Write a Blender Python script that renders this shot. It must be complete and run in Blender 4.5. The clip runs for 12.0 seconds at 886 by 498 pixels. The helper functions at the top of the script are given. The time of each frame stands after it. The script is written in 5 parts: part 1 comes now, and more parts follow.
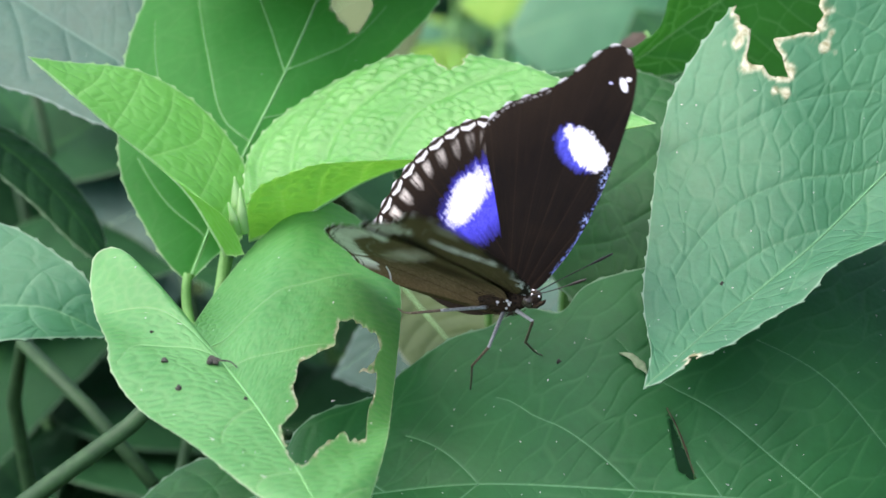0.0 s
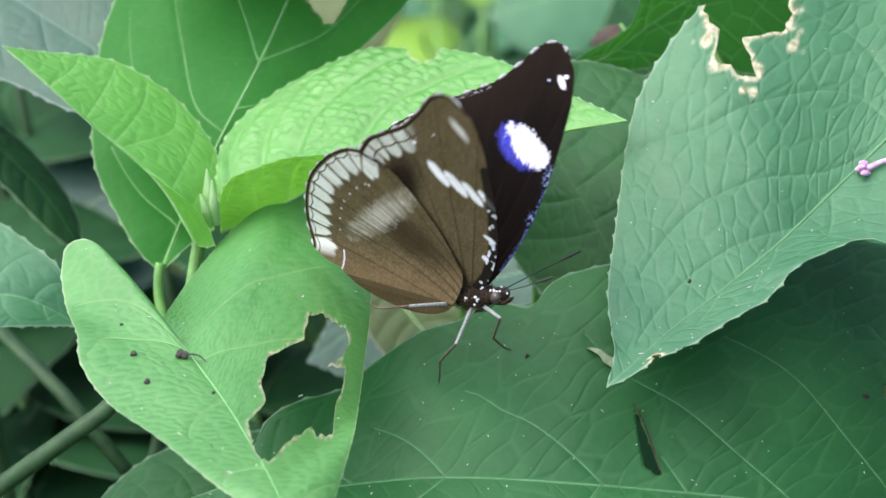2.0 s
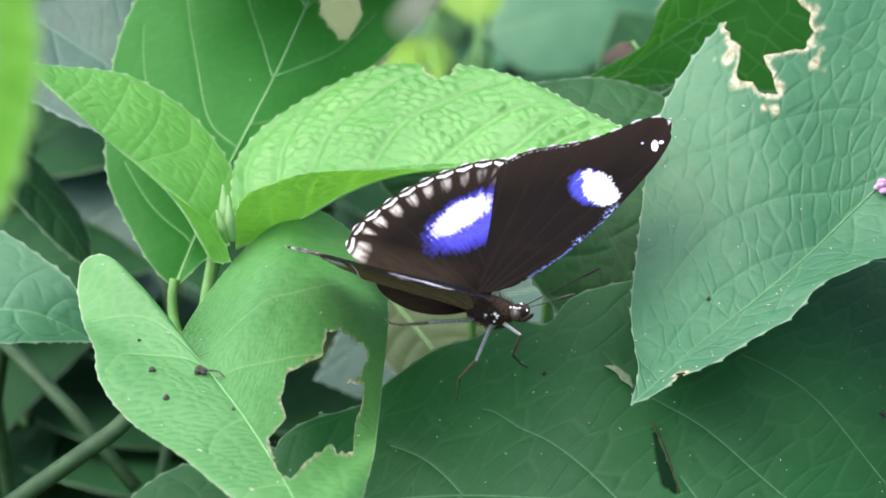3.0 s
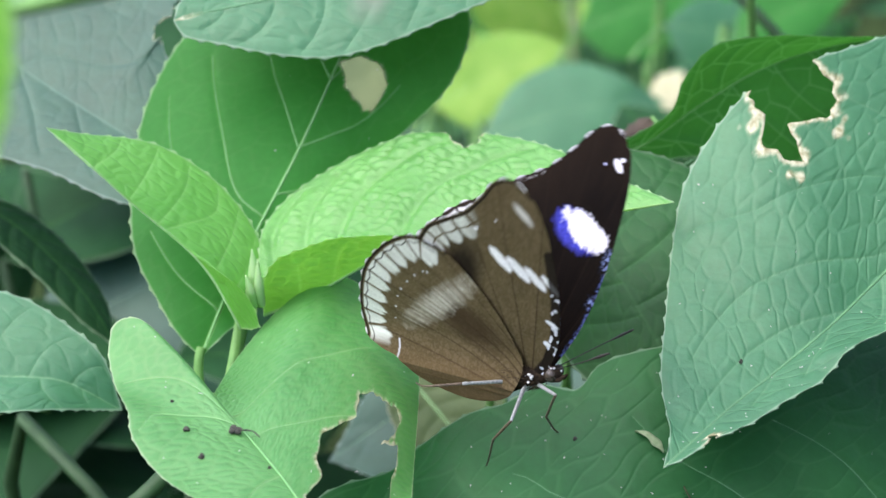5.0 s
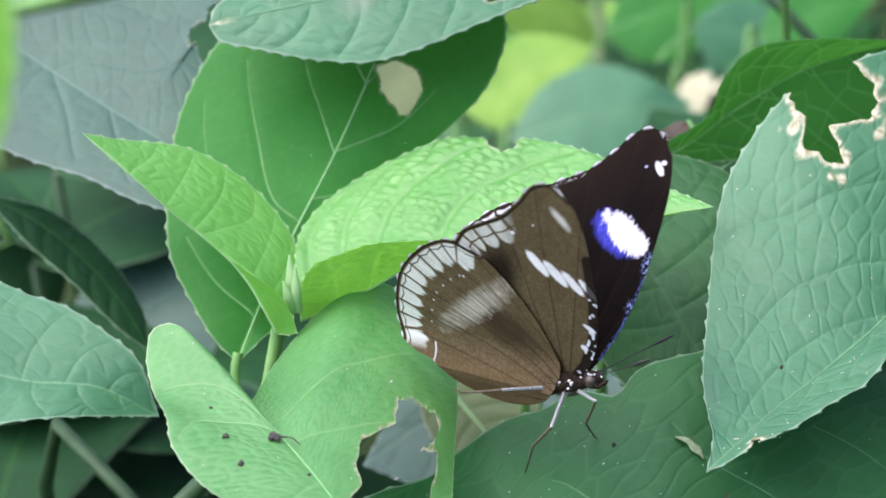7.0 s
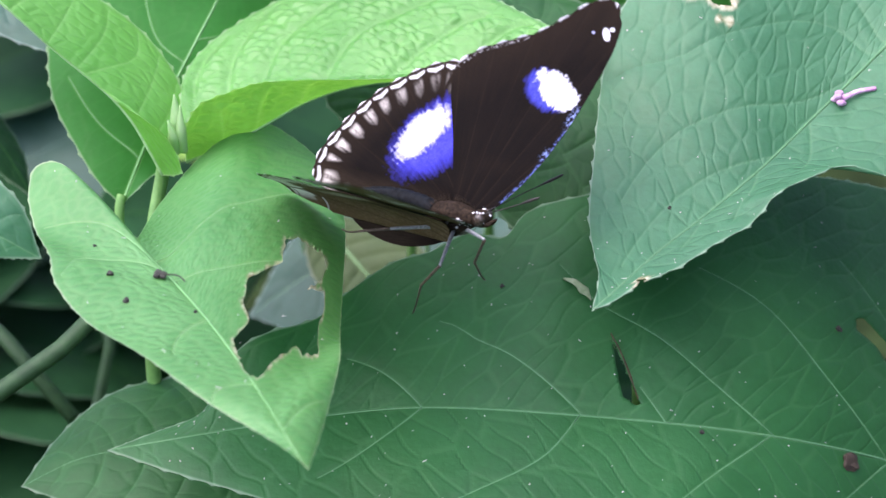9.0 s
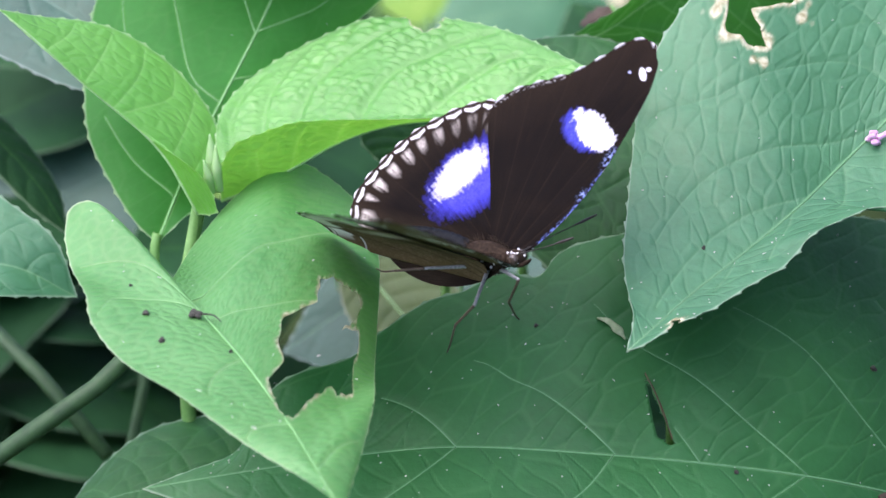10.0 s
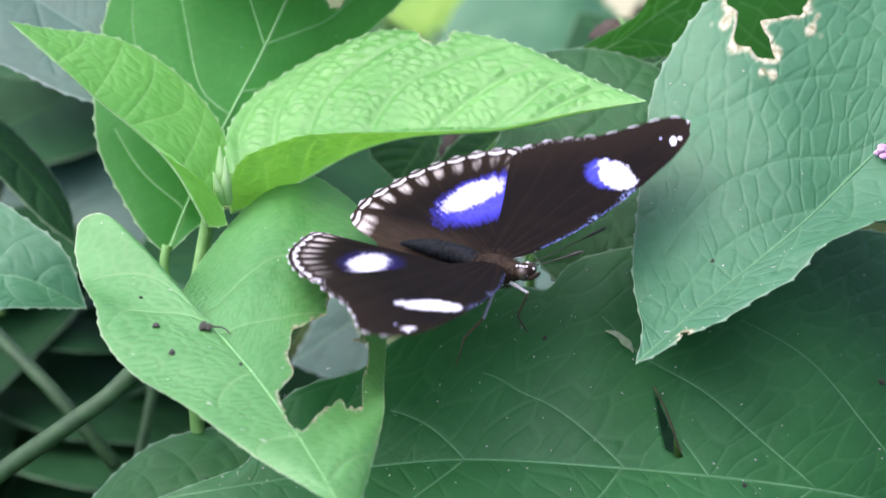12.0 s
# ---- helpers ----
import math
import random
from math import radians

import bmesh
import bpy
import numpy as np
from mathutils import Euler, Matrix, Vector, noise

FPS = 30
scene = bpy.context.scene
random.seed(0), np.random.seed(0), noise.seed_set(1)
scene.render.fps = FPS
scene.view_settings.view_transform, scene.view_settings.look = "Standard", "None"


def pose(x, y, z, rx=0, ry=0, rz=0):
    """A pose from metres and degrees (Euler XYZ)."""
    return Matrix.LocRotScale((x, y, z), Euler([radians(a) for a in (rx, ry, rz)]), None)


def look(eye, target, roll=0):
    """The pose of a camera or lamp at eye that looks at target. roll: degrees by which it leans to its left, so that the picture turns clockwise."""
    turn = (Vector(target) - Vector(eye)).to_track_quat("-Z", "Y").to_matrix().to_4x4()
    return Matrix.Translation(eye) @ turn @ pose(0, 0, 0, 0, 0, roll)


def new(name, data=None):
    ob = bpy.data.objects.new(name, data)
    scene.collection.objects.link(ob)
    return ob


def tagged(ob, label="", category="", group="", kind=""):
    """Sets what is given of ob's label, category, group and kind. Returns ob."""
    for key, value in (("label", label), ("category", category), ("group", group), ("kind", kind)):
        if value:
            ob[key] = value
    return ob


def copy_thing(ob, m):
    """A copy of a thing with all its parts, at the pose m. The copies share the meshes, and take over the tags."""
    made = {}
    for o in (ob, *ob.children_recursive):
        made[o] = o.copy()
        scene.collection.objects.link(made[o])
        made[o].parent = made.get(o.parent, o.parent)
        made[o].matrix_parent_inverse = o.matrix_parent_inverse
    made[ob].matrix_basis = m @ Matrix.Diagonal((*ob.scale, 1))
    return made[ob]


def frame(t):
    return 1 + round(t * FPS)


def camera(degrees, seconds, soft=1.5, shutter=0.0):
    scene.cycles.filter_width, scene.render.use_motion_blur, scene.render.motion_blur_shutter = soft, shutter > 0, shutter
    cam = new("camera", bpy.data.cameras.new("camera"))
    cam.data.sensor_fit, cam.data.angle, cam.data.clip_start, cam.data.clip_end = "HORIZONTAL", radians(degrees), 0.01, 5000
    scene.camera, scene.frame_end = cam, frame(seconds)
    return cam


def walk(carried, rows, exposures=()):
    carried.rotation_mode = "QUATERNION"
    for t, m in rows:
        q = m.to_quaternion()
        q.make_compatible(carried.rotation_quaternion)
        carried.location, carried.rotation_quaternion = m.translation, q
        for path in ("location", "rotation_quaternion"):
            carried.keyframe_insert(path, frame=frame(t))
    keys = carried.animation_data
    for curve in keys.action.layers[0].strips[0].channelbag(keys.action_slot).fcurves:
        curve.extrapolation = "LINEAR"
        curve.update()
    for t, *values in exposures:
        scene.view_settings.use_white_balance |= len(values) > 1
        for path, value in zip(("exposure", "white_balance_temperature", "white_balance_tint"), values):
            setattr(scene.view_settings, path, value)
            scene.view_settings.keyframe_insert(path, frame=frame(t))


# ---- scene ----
SECONDS = 12.0
cam = camera(24, SECONDS, soft=1.5, shutter=0.5)
cam.data.dof.use_dof = True
cam.data.dof.focus_distance = 0.322
cam.data.dof.aperture_fstop = 29.0
walk(cam, [
    (0, pose(0.00525, -0.27318, 0.93388, 57.642, 3.274, 1.356)),
    (0.5, pose(0.00518, -0.27222, 0.93506, 57.544, 3.106, 1.148)),
    (1, pose(0.00420, -0.27430, 0.93170, 58.000, 2.962, 0.910)),
    (1.5, pose(0.00511, -0.27456, 0.93232, 57.685, 2.939, 1.010)),
    (2, pose(0.00785, -0.27262, 0.93808, 56.825, 2.530, 1.343)),
    (2.5, pose(0.00669, -0.26934, 0.94239, 55.775, 1.958, 1.582)),
    (2.7, pose(0.00488, -0.27047, 0.93868, 56.425, 2.045, 1.353)),
    (4.3, pose(-0.00123, -0.27377, 0.93442, 58.792, 2.421, 0.982)),
    (4.5, pose(-0.00284, -0.27514, 0.93232, 59.557, 2.104, 0.818)),
    (5, pose(-0.00496, -0.27597, 0.93005, 60.530, 1.996, 0.715)),
    (5.5, pose(-0.00429, -0.27446, 0.93163, 60.644, 2.162, 0.957)),
    (6, pose(-0.00769, -0.27614, 0.92978, 61.076, 1.645, 0.490)),
    (6.5, pose(-0.00666, -0.27473, 0.93030, 61.041, 2.377, 1.193)),
    (6.7, pose(-0.00701, -0.27437, 0.93042, 60.843, 2.388, 1.261)),
    (8.3, pose(-0.00812, -0.27484, 0.92517, 58.689, 1.455, 0.063)),
    (8.5, pose(-0.00871, -0.27474, 0.92528, 57.462, 1.069, -0.308)),
    (9, pose(-0.00827, -0.27449, 0.92421, 56.993, 0.567, -1.411)),
    (9.5, pose(-0.00886, -0.27390, 0.92517, 57.461, 0.940, -0.676)),
    (10, pose(-0.00857, -0.27461, 0.92541, 57.925, 0.986, -0.627)),
    (10.5, pose(-0.00849, -0.27442, 0.92599, 57.576, 0.819, -0.482)),
    (11, pose(-0.00911, -0.27466, 0.92553, 57.391, 0.634, -0.585)),
    (11.5, pose(-0.00881, -0.27430, 0.92543, 57.486, 0.788, -0.438)),
    (12, pose(-0.00919, -0.27480, 0.92639, 58.155, 0.957, -0.444)),
], exposures=[(0.0, 1.15, 6330, 16), (2.7, 1.15, 6330, 16), (5.5, 1.15, 6200, 19), (8.3, 1.2, 6070, 28), (12.0, 1.2, 6070, 28)])

# ---- light: a bright hazy sky with a soft sun behind thin cloud ----
world = bpy.data.worlds.new("hazy_sky")
scene.world = world
world.use_nodes = True
wn = world.node_tree.nodes
sky = wn.new("ShaderNodeTexSky")
sky.sky_type = 'NISHITA'
sky.sun_disc = False
sky.sun_elevation = radians(66)
sky.sun_rotation = radians(264)
sky.dust_density = 4.0
wn["Background"].inputs["Strength"].default_value = 0.14
world.node_tree.links.new(sky.outputs[0], wn["Background"].inputs["Color"])
sun = new("sun", bpy.data.lights.new("sun", 'SUN'))
sun.data.energy = 2.0
sun.data.angle = radians(105)
sun.data.color = (1.0, 0.98, 0.95)
sun.matrix_world = look((-0.40, -0.04, 0.91), (0, 0, 0))

MM = 0.001
ORIGIN = Vector((0.0, 0.0, 0.75))


# ---- materials ----
def node_material(name):
    m = bpy.data.materials.new(name)
    m.use_nodes = True
    t = m.node_tree
    return m, t.nodes, t.links, t.nodes["Principled BSDF"]


def ramp(nodes, links, fac, stops):
    r = nodes.new("ShaderNodeValToRGB")
    e = r.color_ramp.elements
    while len(e) < len(stops):
        e.new(0.5)
    for el, (p, c) in zip(e, stops):
        el.position, el.color = p, (*c, 1)
    links.new(fac, r.inputs[0])
    return r.outputs[0]


def texture(nodes, links, kind, scale, detail=4.0, coord="Object"):
    tc = nodes.new("ShaderNodeTexCoord")
    n = nodes.new(kind)
    n.inputs["Scale"].default_value = scale
    if "Detail" in n.inputs:
        n.inputs["Detail"].default_value = detail
    links.new(tc.outputs[coord], n.inputs["Vector"])
    return n


def mix(nodes, links, fac, a, b, mode='MIX'):
    n = nodes.new("ShaderNodeMix")
    n.data_type, n.blend_type = 'RGBA', mode
    for sock, value in ((n.inputs[0], fac), (n.inputs[6], a), (n.inputs[7], b)):
        if isinstance(value, (int, float)):
            sock.default_value = value
        elif isinstance(value, tuple):
            sock.default_value = (*value, 1)
        else:
            links.new(value, sock)
    return n.outputs[2]


def bell(nodes, links, name, width, strength=1.0):
    """strength where a mesh's distance (millimetres) is 0, falling to 0 at width."""
    a = nodes.new("ShaderNodeAttribute")
    a.attribute_name = name
    r = nodes.new("ShaderNodeMapRange")
    r.interpolation_type = 'SMOOTHSTEP'
    r.inputs[2].default_value, r.inputs[3].default_value, r.inputs[4].default_value = width, strength, 0.0
    links.new(a.outputs["Fac"], r.inputs[0])
    return r.outputs[0]


def total(nodes, links, *values):
    """The sum of some sockets."""
    out = values[0]
    for v in values[1:]:
        n = nodes.new("ShaderNodeMath")
        links.new(out, n.inputs[0])
        links.new(v, n.inputs[1])
        out = n.outputs[0]
    return out


def times(nodes, links, value, factor):
    n = nodes.new("ShaderNodeMath")
    n.operation = 'MULTIPLY'
    links.new(value, n.inputs[0])
    n.inputs[1].default_value = factor
    return n.outputs[0]


def leaf_material(name, dark, light, vein, through_light, gloss=0.42, pucker=0.35, cell=900, glow=0.3, spec=0.5, ink=(0.7, 0.45, 0.12), crease=0.5):
    """A living leaf: mottled green, pale veins in sunken creases, dry brown rims, light let through the blade.
    ink: how pale the midrib, the side veins and the net between them are; crease: how deep the net lies."""
    m, nodes, links, bsdf = node_material(name)
    big = texture(nodes, links, "ShaderNodeTexNoise", 55, 3)
    fine = texture(nodes, links, "ShaderNodeTexNoise", 900, 5)
    speck = texture(nodes, links, "ShaderNodeTexNoise", 330, 3)
    base = ramp(nodes, links, big.outputs[0], [(0.3, dark), (0.7, light)])
    base = mix(nodes, links, 0.35, base, ramp(nodes, links, fine.outputs[0], [(0.25, (0.55, 0.6, 0.5)), (0.75, (1, 1, 1))]), 'MULTIPLY')
    base = mix(nodes, links, 0.3, base, ramp(nodes, links, speck.outputs[0], [(0.3, (0.68, 0.76, 0.6)), (0.65, (1, 1, 1))]), 'MULTIPLY')
    cells = texture(nodes, links, "ShaderNodeTexVoronoi", cell)
    cells.feature = 'DISTANCE_TO_EDGE'
    for width, k, attr in ((0.30, ink[2], "net"), (0.42, ink[1], "side"), (0.75, ink[0], "rib")):
        base = mix(nodes, links, bell(nodes, links, attr, width, k), base, vein)
    base = mix(nodes, links, bell(nodes, links, "edge", 0.52, 0.8), base, tuple(0.7 * c + 0.14 for c in vein))
    spots = texture(nodes, links, "ShaderNodeTexVoronoi", 110)
    base = mix(nodes, links, ramp(nodes, links, spots.outputs["Distance"], [(0.03, (0.7, 0.7, 0.7)), (0.055, (0, 0, 0))]), base,
               (0.09, 0.1, 0.03))
    d = nodes.new("ShaderNodeAttribute")
    d.attribute_name = "dry"
    dried = ramp(nodes, links, fine.outputs[0], [(0.35, (0.30, 0.29, 0.14)), (0.65, (0.66, 0.66, 0.46))])
    base = mix(nodes, links, d.outputs["Fac"], base, dried)
    links.new(base, bsdf.inputs["Base Color"])
    rough = nodes.new("ShaderNodeMapRange")
    rough.inputs[3].default_value, rough.inputs[4].default_value = gloss - 0.07, gloss + 0.12
    links.new(fine.outputs[0], rough.inputs[0])
    links.new(rough.outputs[0], bsdf.inputs["Roughness"])
    bsdf.inputs["Specular IOR Level"].default_value = spec
    bump = nodes.new("ShaderNodeBump")
    bump.inputs["Strength"].default_value = 1.0
    bump.inputs["Distance"].default_value = 0.00016
    high = total(nodes, links, bell(nodes, links, "net", 0.5, -crease), bell(nodes, links, "side", 0.6, -0.4), times(nodes, links, cells.outputs["Distance"], pucker * 1.6),
                 times(nodes, links, fine.outputs[0], pucker * 0.9), times(nodes, links, speck.outputs[0], pucker * 2.2))
    links.new(high, bump.inputs["Height"])
    links.new(bump.outputs[0], bsdf.inputs["Normal"])
    tr = nodes.new("ShaderNodeBsdfTranslucent")
    links.new(mix(nodes, links, d.outputs["Fac"], mix(nodes, links, 0.5, base, through_light), dried), tr.inputs["Color"])
    ms = nodes.new("ShaderNodeMixShader")
    ms.inputs[0].default_value = glow
    links.new(bsdf.outputs[0], ms.inputs[1])
    links.new(tr.outputs[0], ms.inputs[2])
    links.new(ms.outputs[0], nodes["Material Output"].inputs["Surface"])
    return m


def plain_material(name, dark, light, scale=300, rough=0.6, bump_mm=0.1, spec=0.4):
    m, nodes, links, bsdf = node_material(name)
    n = texture(nodes, links, "ShaderNodeTexNoise", scale, 5)
    links.new(ramp(nodes, links, n.outputs[0], [(0.3, dark), (0.7, light)]), bsdf.inputs["Base Color"])
    bsdf.inputs["Roughness"].default_value = rough
    bsdf.inputs["Specular IOR Level"].default_value = spec
    b = nodes.new("ShaderNodeBump")
    b.inputs["Strength"].default_value = 0.6
    b.inputs["Distance"].default_value = bump_mm * MM
    links.new(n.outputs[0], b.inputs["Height"])
    links.new(b.outputs[0], bsdf.inputs["Normal"])
    return m


def wing_material(name):
    """Scaled wing membrane: pattern from the mesh's own colours, dusted with fine scales."""
    m, nodes, links, bsdf = node_material(name)
    a = nodes.new("ShaderNodeAttribute")
    a.attribute_name = "pattern"
    dust = texture(nodes, links, "ShaderNodeTexNoise", 5000, 2)
    wash = texture(nodes, links, "ShaderNodeTexNoise", 260, 4)
    c = mix(nodes, links, 0.5, a.outputs["Color"], ramp(nodes, links, dust.outputs[0], [(0.3, (0.55, 0.55, 0.55)), (0.62, (1, 1, 1))]), 'MULTIPLY')
    c = mix(nodes, links, 0.4, c, ramp(nodes, links, wash.outputs[0], [(0.3, (0.7, 0.7, 0.7)), (0.7, (1, 1, 1))]), 'MULTIPLY')
    links.new(c, bsdf.inputs["Base Color"])
    bsdf.inputs["Roughness"].default_value = 0.7
    bsdf.inputs["Specular IOR Level"].default_value = 0.03
    b = nodes.new("ShaderNodeBump")
    b.inputs["Strength"].default_value = 0.25
    b.inputs["Distance"].default_value = 0.0001
    links.new(dust.outputs[0], b.inputs["Height"])
    links.new(b.outputs[0], bsdf.inputs["Normal"])
    return m


LEAF_FRONT = leaf_material("leaf_soft_green", (0.076, 0.295, 0.070), (0.128, 0.385, 0.112), (0.40, 0.57, 0.24), (0.24, 0.66, 0.08), 0.43, 0.35, 900, 0.36, 0.65, (0.32, 0.3, 0.1), 0.3)
LEAF_YOUNG = leaf_material("leaf_young_green", (0.10, 0.38, 0.05), (0.17, 0.49, 0.09), (0.34, 0.60, 0.20), (0.36, 0.85, 0.04), 0.41, 0.4, 1100, 0.4, 0.6, (0.6, 0.25, 0.04), 0.45)
LEAF_QUILT = leaf_material("leaf_quilted_green", (0.10, 0.36, 0.06), (0.16, 0.46, 0.10), (0.32, 0.57, 0.20), (0.36, 0.85, 0.04), 0.36, 0.4, 1100, 0.36, 0.75, (0.5, 0.2, 0.0), 1.0)
LEAF_BACK = leaf_material("leaf_mid_green", (0.026, 0.205, 0.028), (0.048, 0.275, 0.046), (0.30, 0.52, 0.20), (0.18, 0.66, 0.04), 0.48, 0.3, 800, 0.45, 0.22, (0.7, 0.5, 0.05), 0.12)
LEAF_BROAD = leaf_material("leaf_deep_green", (0.018, 0.118, 0.030), (0.032, 0.164, 0.046), (0.10, 0.28, 0.10), (0.06, 0.34, 0.04), 0.47, 0.4, 700, 0.18, 0.34, (0.55, 0.5, 0.15), 0.45)
# the broad leaf's green made darker: shade below other leaves put into the colour
LEAF_BROAD_SHADED = leaf_material("leaf_deep_green_shaded", (0.014, 0.085, 0.020), (0.026, 0.125, 0.034), (0.07, 0.22, 0.07), (0.06, 0.34, 0.04), 0.5, 0.4, 700, 0.18, 0.3, (0.2, 0.3, 0.15), 0.4)
LEAF_OLIVE = leaf_material("leaf_olive", (0.085, 0.135, 0.045), (0.13, 0.18, 0.065), (0.2, 0.26, 0.12), (0.2, 0.3, 0.06), 0.5, 0.3, 700, 0.2, 0.3, (0.2, 0.1, 0.05), 0.3)
LEAF_UNDER = leaf_material("leaf_underside_green", (0.030, 0.17, 0.028), (0.05, 0.24, 0.042), (0.12, 0.33, 0.10), (0.09, 0.42, 0.03), 0.5, 0.3, 700, 0.3, 0.3, (0.8, 0.7, 0.75), -0.3)
LEAF_PALE = leaf_material("leaf_dull_green", (0.045, 0.185, 0.082), (0.073, 0.243, 0.112), (0.18, 0.37, 0.18), (0.14, 0.44, 0.10), 0.44, 0.45, 800, 0.24, 0.5, (0.55, 0.25, 0.05), 0.45)
LEAF_GREY = leaf_material("leaf_blue_green", (0.036, 0.100, 0.068), (0.055, 0.140, 0.092), (0.13, 0.25, 0.18), (0.12, 0.34, 0.12), 0.46, 0.5, 700, 0.16, 0.45, (0.5, 0.2, 0.03), 0.35)
# for leaves in shade: the shade itself is put into this darker green
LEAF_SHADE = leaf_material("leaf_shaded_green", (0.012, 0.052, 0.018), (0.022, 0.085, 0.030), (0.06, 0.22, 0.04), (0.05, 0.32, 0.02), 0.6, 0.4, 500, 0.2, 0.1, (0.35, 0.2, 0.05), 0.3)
LEAF_NEAR = leaf_material("leaf_lime_green", (0.13, 0.42, 0.025), (0.2, 0.52, 0.05), (0.3, 0.6, 0.1), (0.32, 0.8, 0.05), 0.5, 0.2, 800, 0.38, 0.3)
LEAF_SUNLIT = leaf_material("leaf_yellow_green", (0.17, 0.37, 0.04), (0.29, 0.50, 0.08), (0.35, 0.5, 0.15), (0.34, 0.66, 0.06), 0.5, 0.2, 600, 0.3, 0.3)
STEM = plain_material("stem_green", (0.10, 0.26, 0.06), (0.17, 0.36, 0.10), 500, 0.55)
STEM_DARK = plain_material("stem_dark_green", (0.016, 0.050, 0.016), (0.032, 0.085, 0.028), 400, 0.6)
RIB = plain_material("rib_pale_green", (0.20, 0.42, 0.15), (0.30, 0.52, 0.22), 900, 0.5)
RIB_SOFT = plain_material("rib_soft_green", (0.12, 0.34, 0.10), (0.19, 0.42, 0.15), 900, 0.5)
RIB_DEEP = plain_material("rib_deep_green", (0.075, 0.22, 0.09), (0.11, 0.28, 0.12), 900, 0.5)
SOIL = plain_material("soil_and_litter", (0.012, 0.02, 0.008), (0.035, 0.06, 0.02), 25, 0.95, 3, 0.03)
WING = wing_material("wing_scales")
FUR = plain_material("dark_fur", (0.008, 0.006, 0.005), (0.05, 0.035, 0.022), 2500, 0.75, 0.2, 0.08)
FUR_BROWN = plain_material("brown_fur", (0.010, 0.008, 0.006), (0.058, 0.040, 0.024), 2500, 0.8, 0.25, 0.08)
ABDOMEN = plain_material("slate_abdomen", (0.003, 0.0035, 0.004), (0.010, 0.013, 0.015), 1200, 0.6, 0.15, 0.08)
EYE = plain_material("eye_facets", (0.012, 0.01, 0.008), (0.09, 0.07, 0.05), 3500, 0.25, 0.05, 0.6)
HORN = plain_material("horn_dark", (0.012, 0.01, 0.008), (0.03, 0.025, 0.02), 2000, 0.45)
LEG_PALE = plain_material("leg_pale_scales", (0.17, 0.19, 0.18), (0.40, 0.42, 0.41), 3000, 0.6)
LEG_BROWN = plain_material("leg_brown", (0.06, 0.045, 0.03), (0.16, 0.12, 0.08), 2500, 0.6)
WHITE = plain_material("white_scales", (0.6, 0.6, 0.6), (0.85, 0.85, 0.85), 3000, 0.7)
CRUMB_DARK = plain_material("crumb_dark", (0.010, 0.012, 0.009), (0.065, 0.066, 0.048), 2500, 0.8, 0.3)
CRUMB_PALE = plain_material("crumb_pale", (0.35, 0.36, 0.30), (0.7, 0.7, 0.62), 2500, 0.8)
PETAL = plain_material("petal_pink", (0.5, 0.2, 0.45), (0.8, 0.55, 0.75), 900, 0.6)
HOLE_PALE = plain_material("hole_pale", (0.20, 0.30, 0.14), (0.36, 0.44, 0.26), 900, 0.6)
SLIT_BROWN = plain_material("slit_brown", (0.05, 0.046, 0.02), (0.12, 0.10, 0.045), 700, 0.7)
GRASS_DRY = plain_material("dry_grass", (0.5, 0.5, 0.4), (0.75, 0.74, 0.62), 400, 0.6)
STRAW = plain_material("straw", (0.34, 0.35, 0.2), (0.52, 0.52, 0.34), 400, 0.7)
DEAD = plain_material("dead_leaf", (0.025, 0.018, 0.012), (0.085, 0.065, 0.045), 200, 0.8, 0.5)


# ---- shape helpers ----
def link(name, verts, faces, material, parent=None, label="", smooth=True):
    me = bpy.data.meshes.new(name)
    me.from_pydata([tuple(v) for v in verts], [], [tuple(f) for f in faces])
    me.materials.append(material)
    if smooth:
        me.shade_smooth()
    ob = new(name, me)
    if parent:
        ob.parent = parent
    return tagged(ob, label)


def part(name, bm, material, parent, label=""):
    me = bpy.data.meshes.new(name)
    bm.to_mesh(me)
    bm.free()
    me.materials.append(material)
    me.shade_smooth()
    ob = new(name, me)
    ob.parent = parent
    return tagged(ob, label)


def curve_through(points, n):
    """n points at even steps along a smooth curve through the given ones."""
    p = np.asarray(points, float)
    d = np.r_[0, np.cumsum(np.sqrt(np.linalg.norm(np.diff(p, axis=0), axis=1)))]
    m = np.gradient(p, d, axis=0)
    for i in range(1, len(p) - 1):
        a, b = (p[i] - p[i - 1]) / (d[i] - d[i - 1]), (p[i + 1] - p[i]) / (d[i + 1] - d[i])
        m[i] = (a * (d[i + 1] - d[i]) + b * (d[i] - d[i - 1])) / (d[i + 1] - d[i - 1])
    t = np.linspace(0, d[-1], 800)
    k = np.clip(np.searchsorted(d, t, 'right') - 1, 0, len(d) - 2)
    h = (d[k + 1] - d[k])[:, None]
    s = ((t - d[k]) / h[:, 0])[:, None]
    q = (2 * s**3 - 3 * s**2 + 1) * p[k] + (s**3 - 2 * s**2 + s) * h * m[k] + (3 * s**2 - 2 * s**3) * p[k + 1] + (s**3 - s**2) * h * m[k + 1]
    l = np.r_[0, np.cumsum(np.linalg.norm(np.diff(q, axis=0), axis=1))]
    u = np.linspace(0, l[-1], n)
    return np.stack([np.interp(u, l, q[:, j]) for j in range(3)], -1)


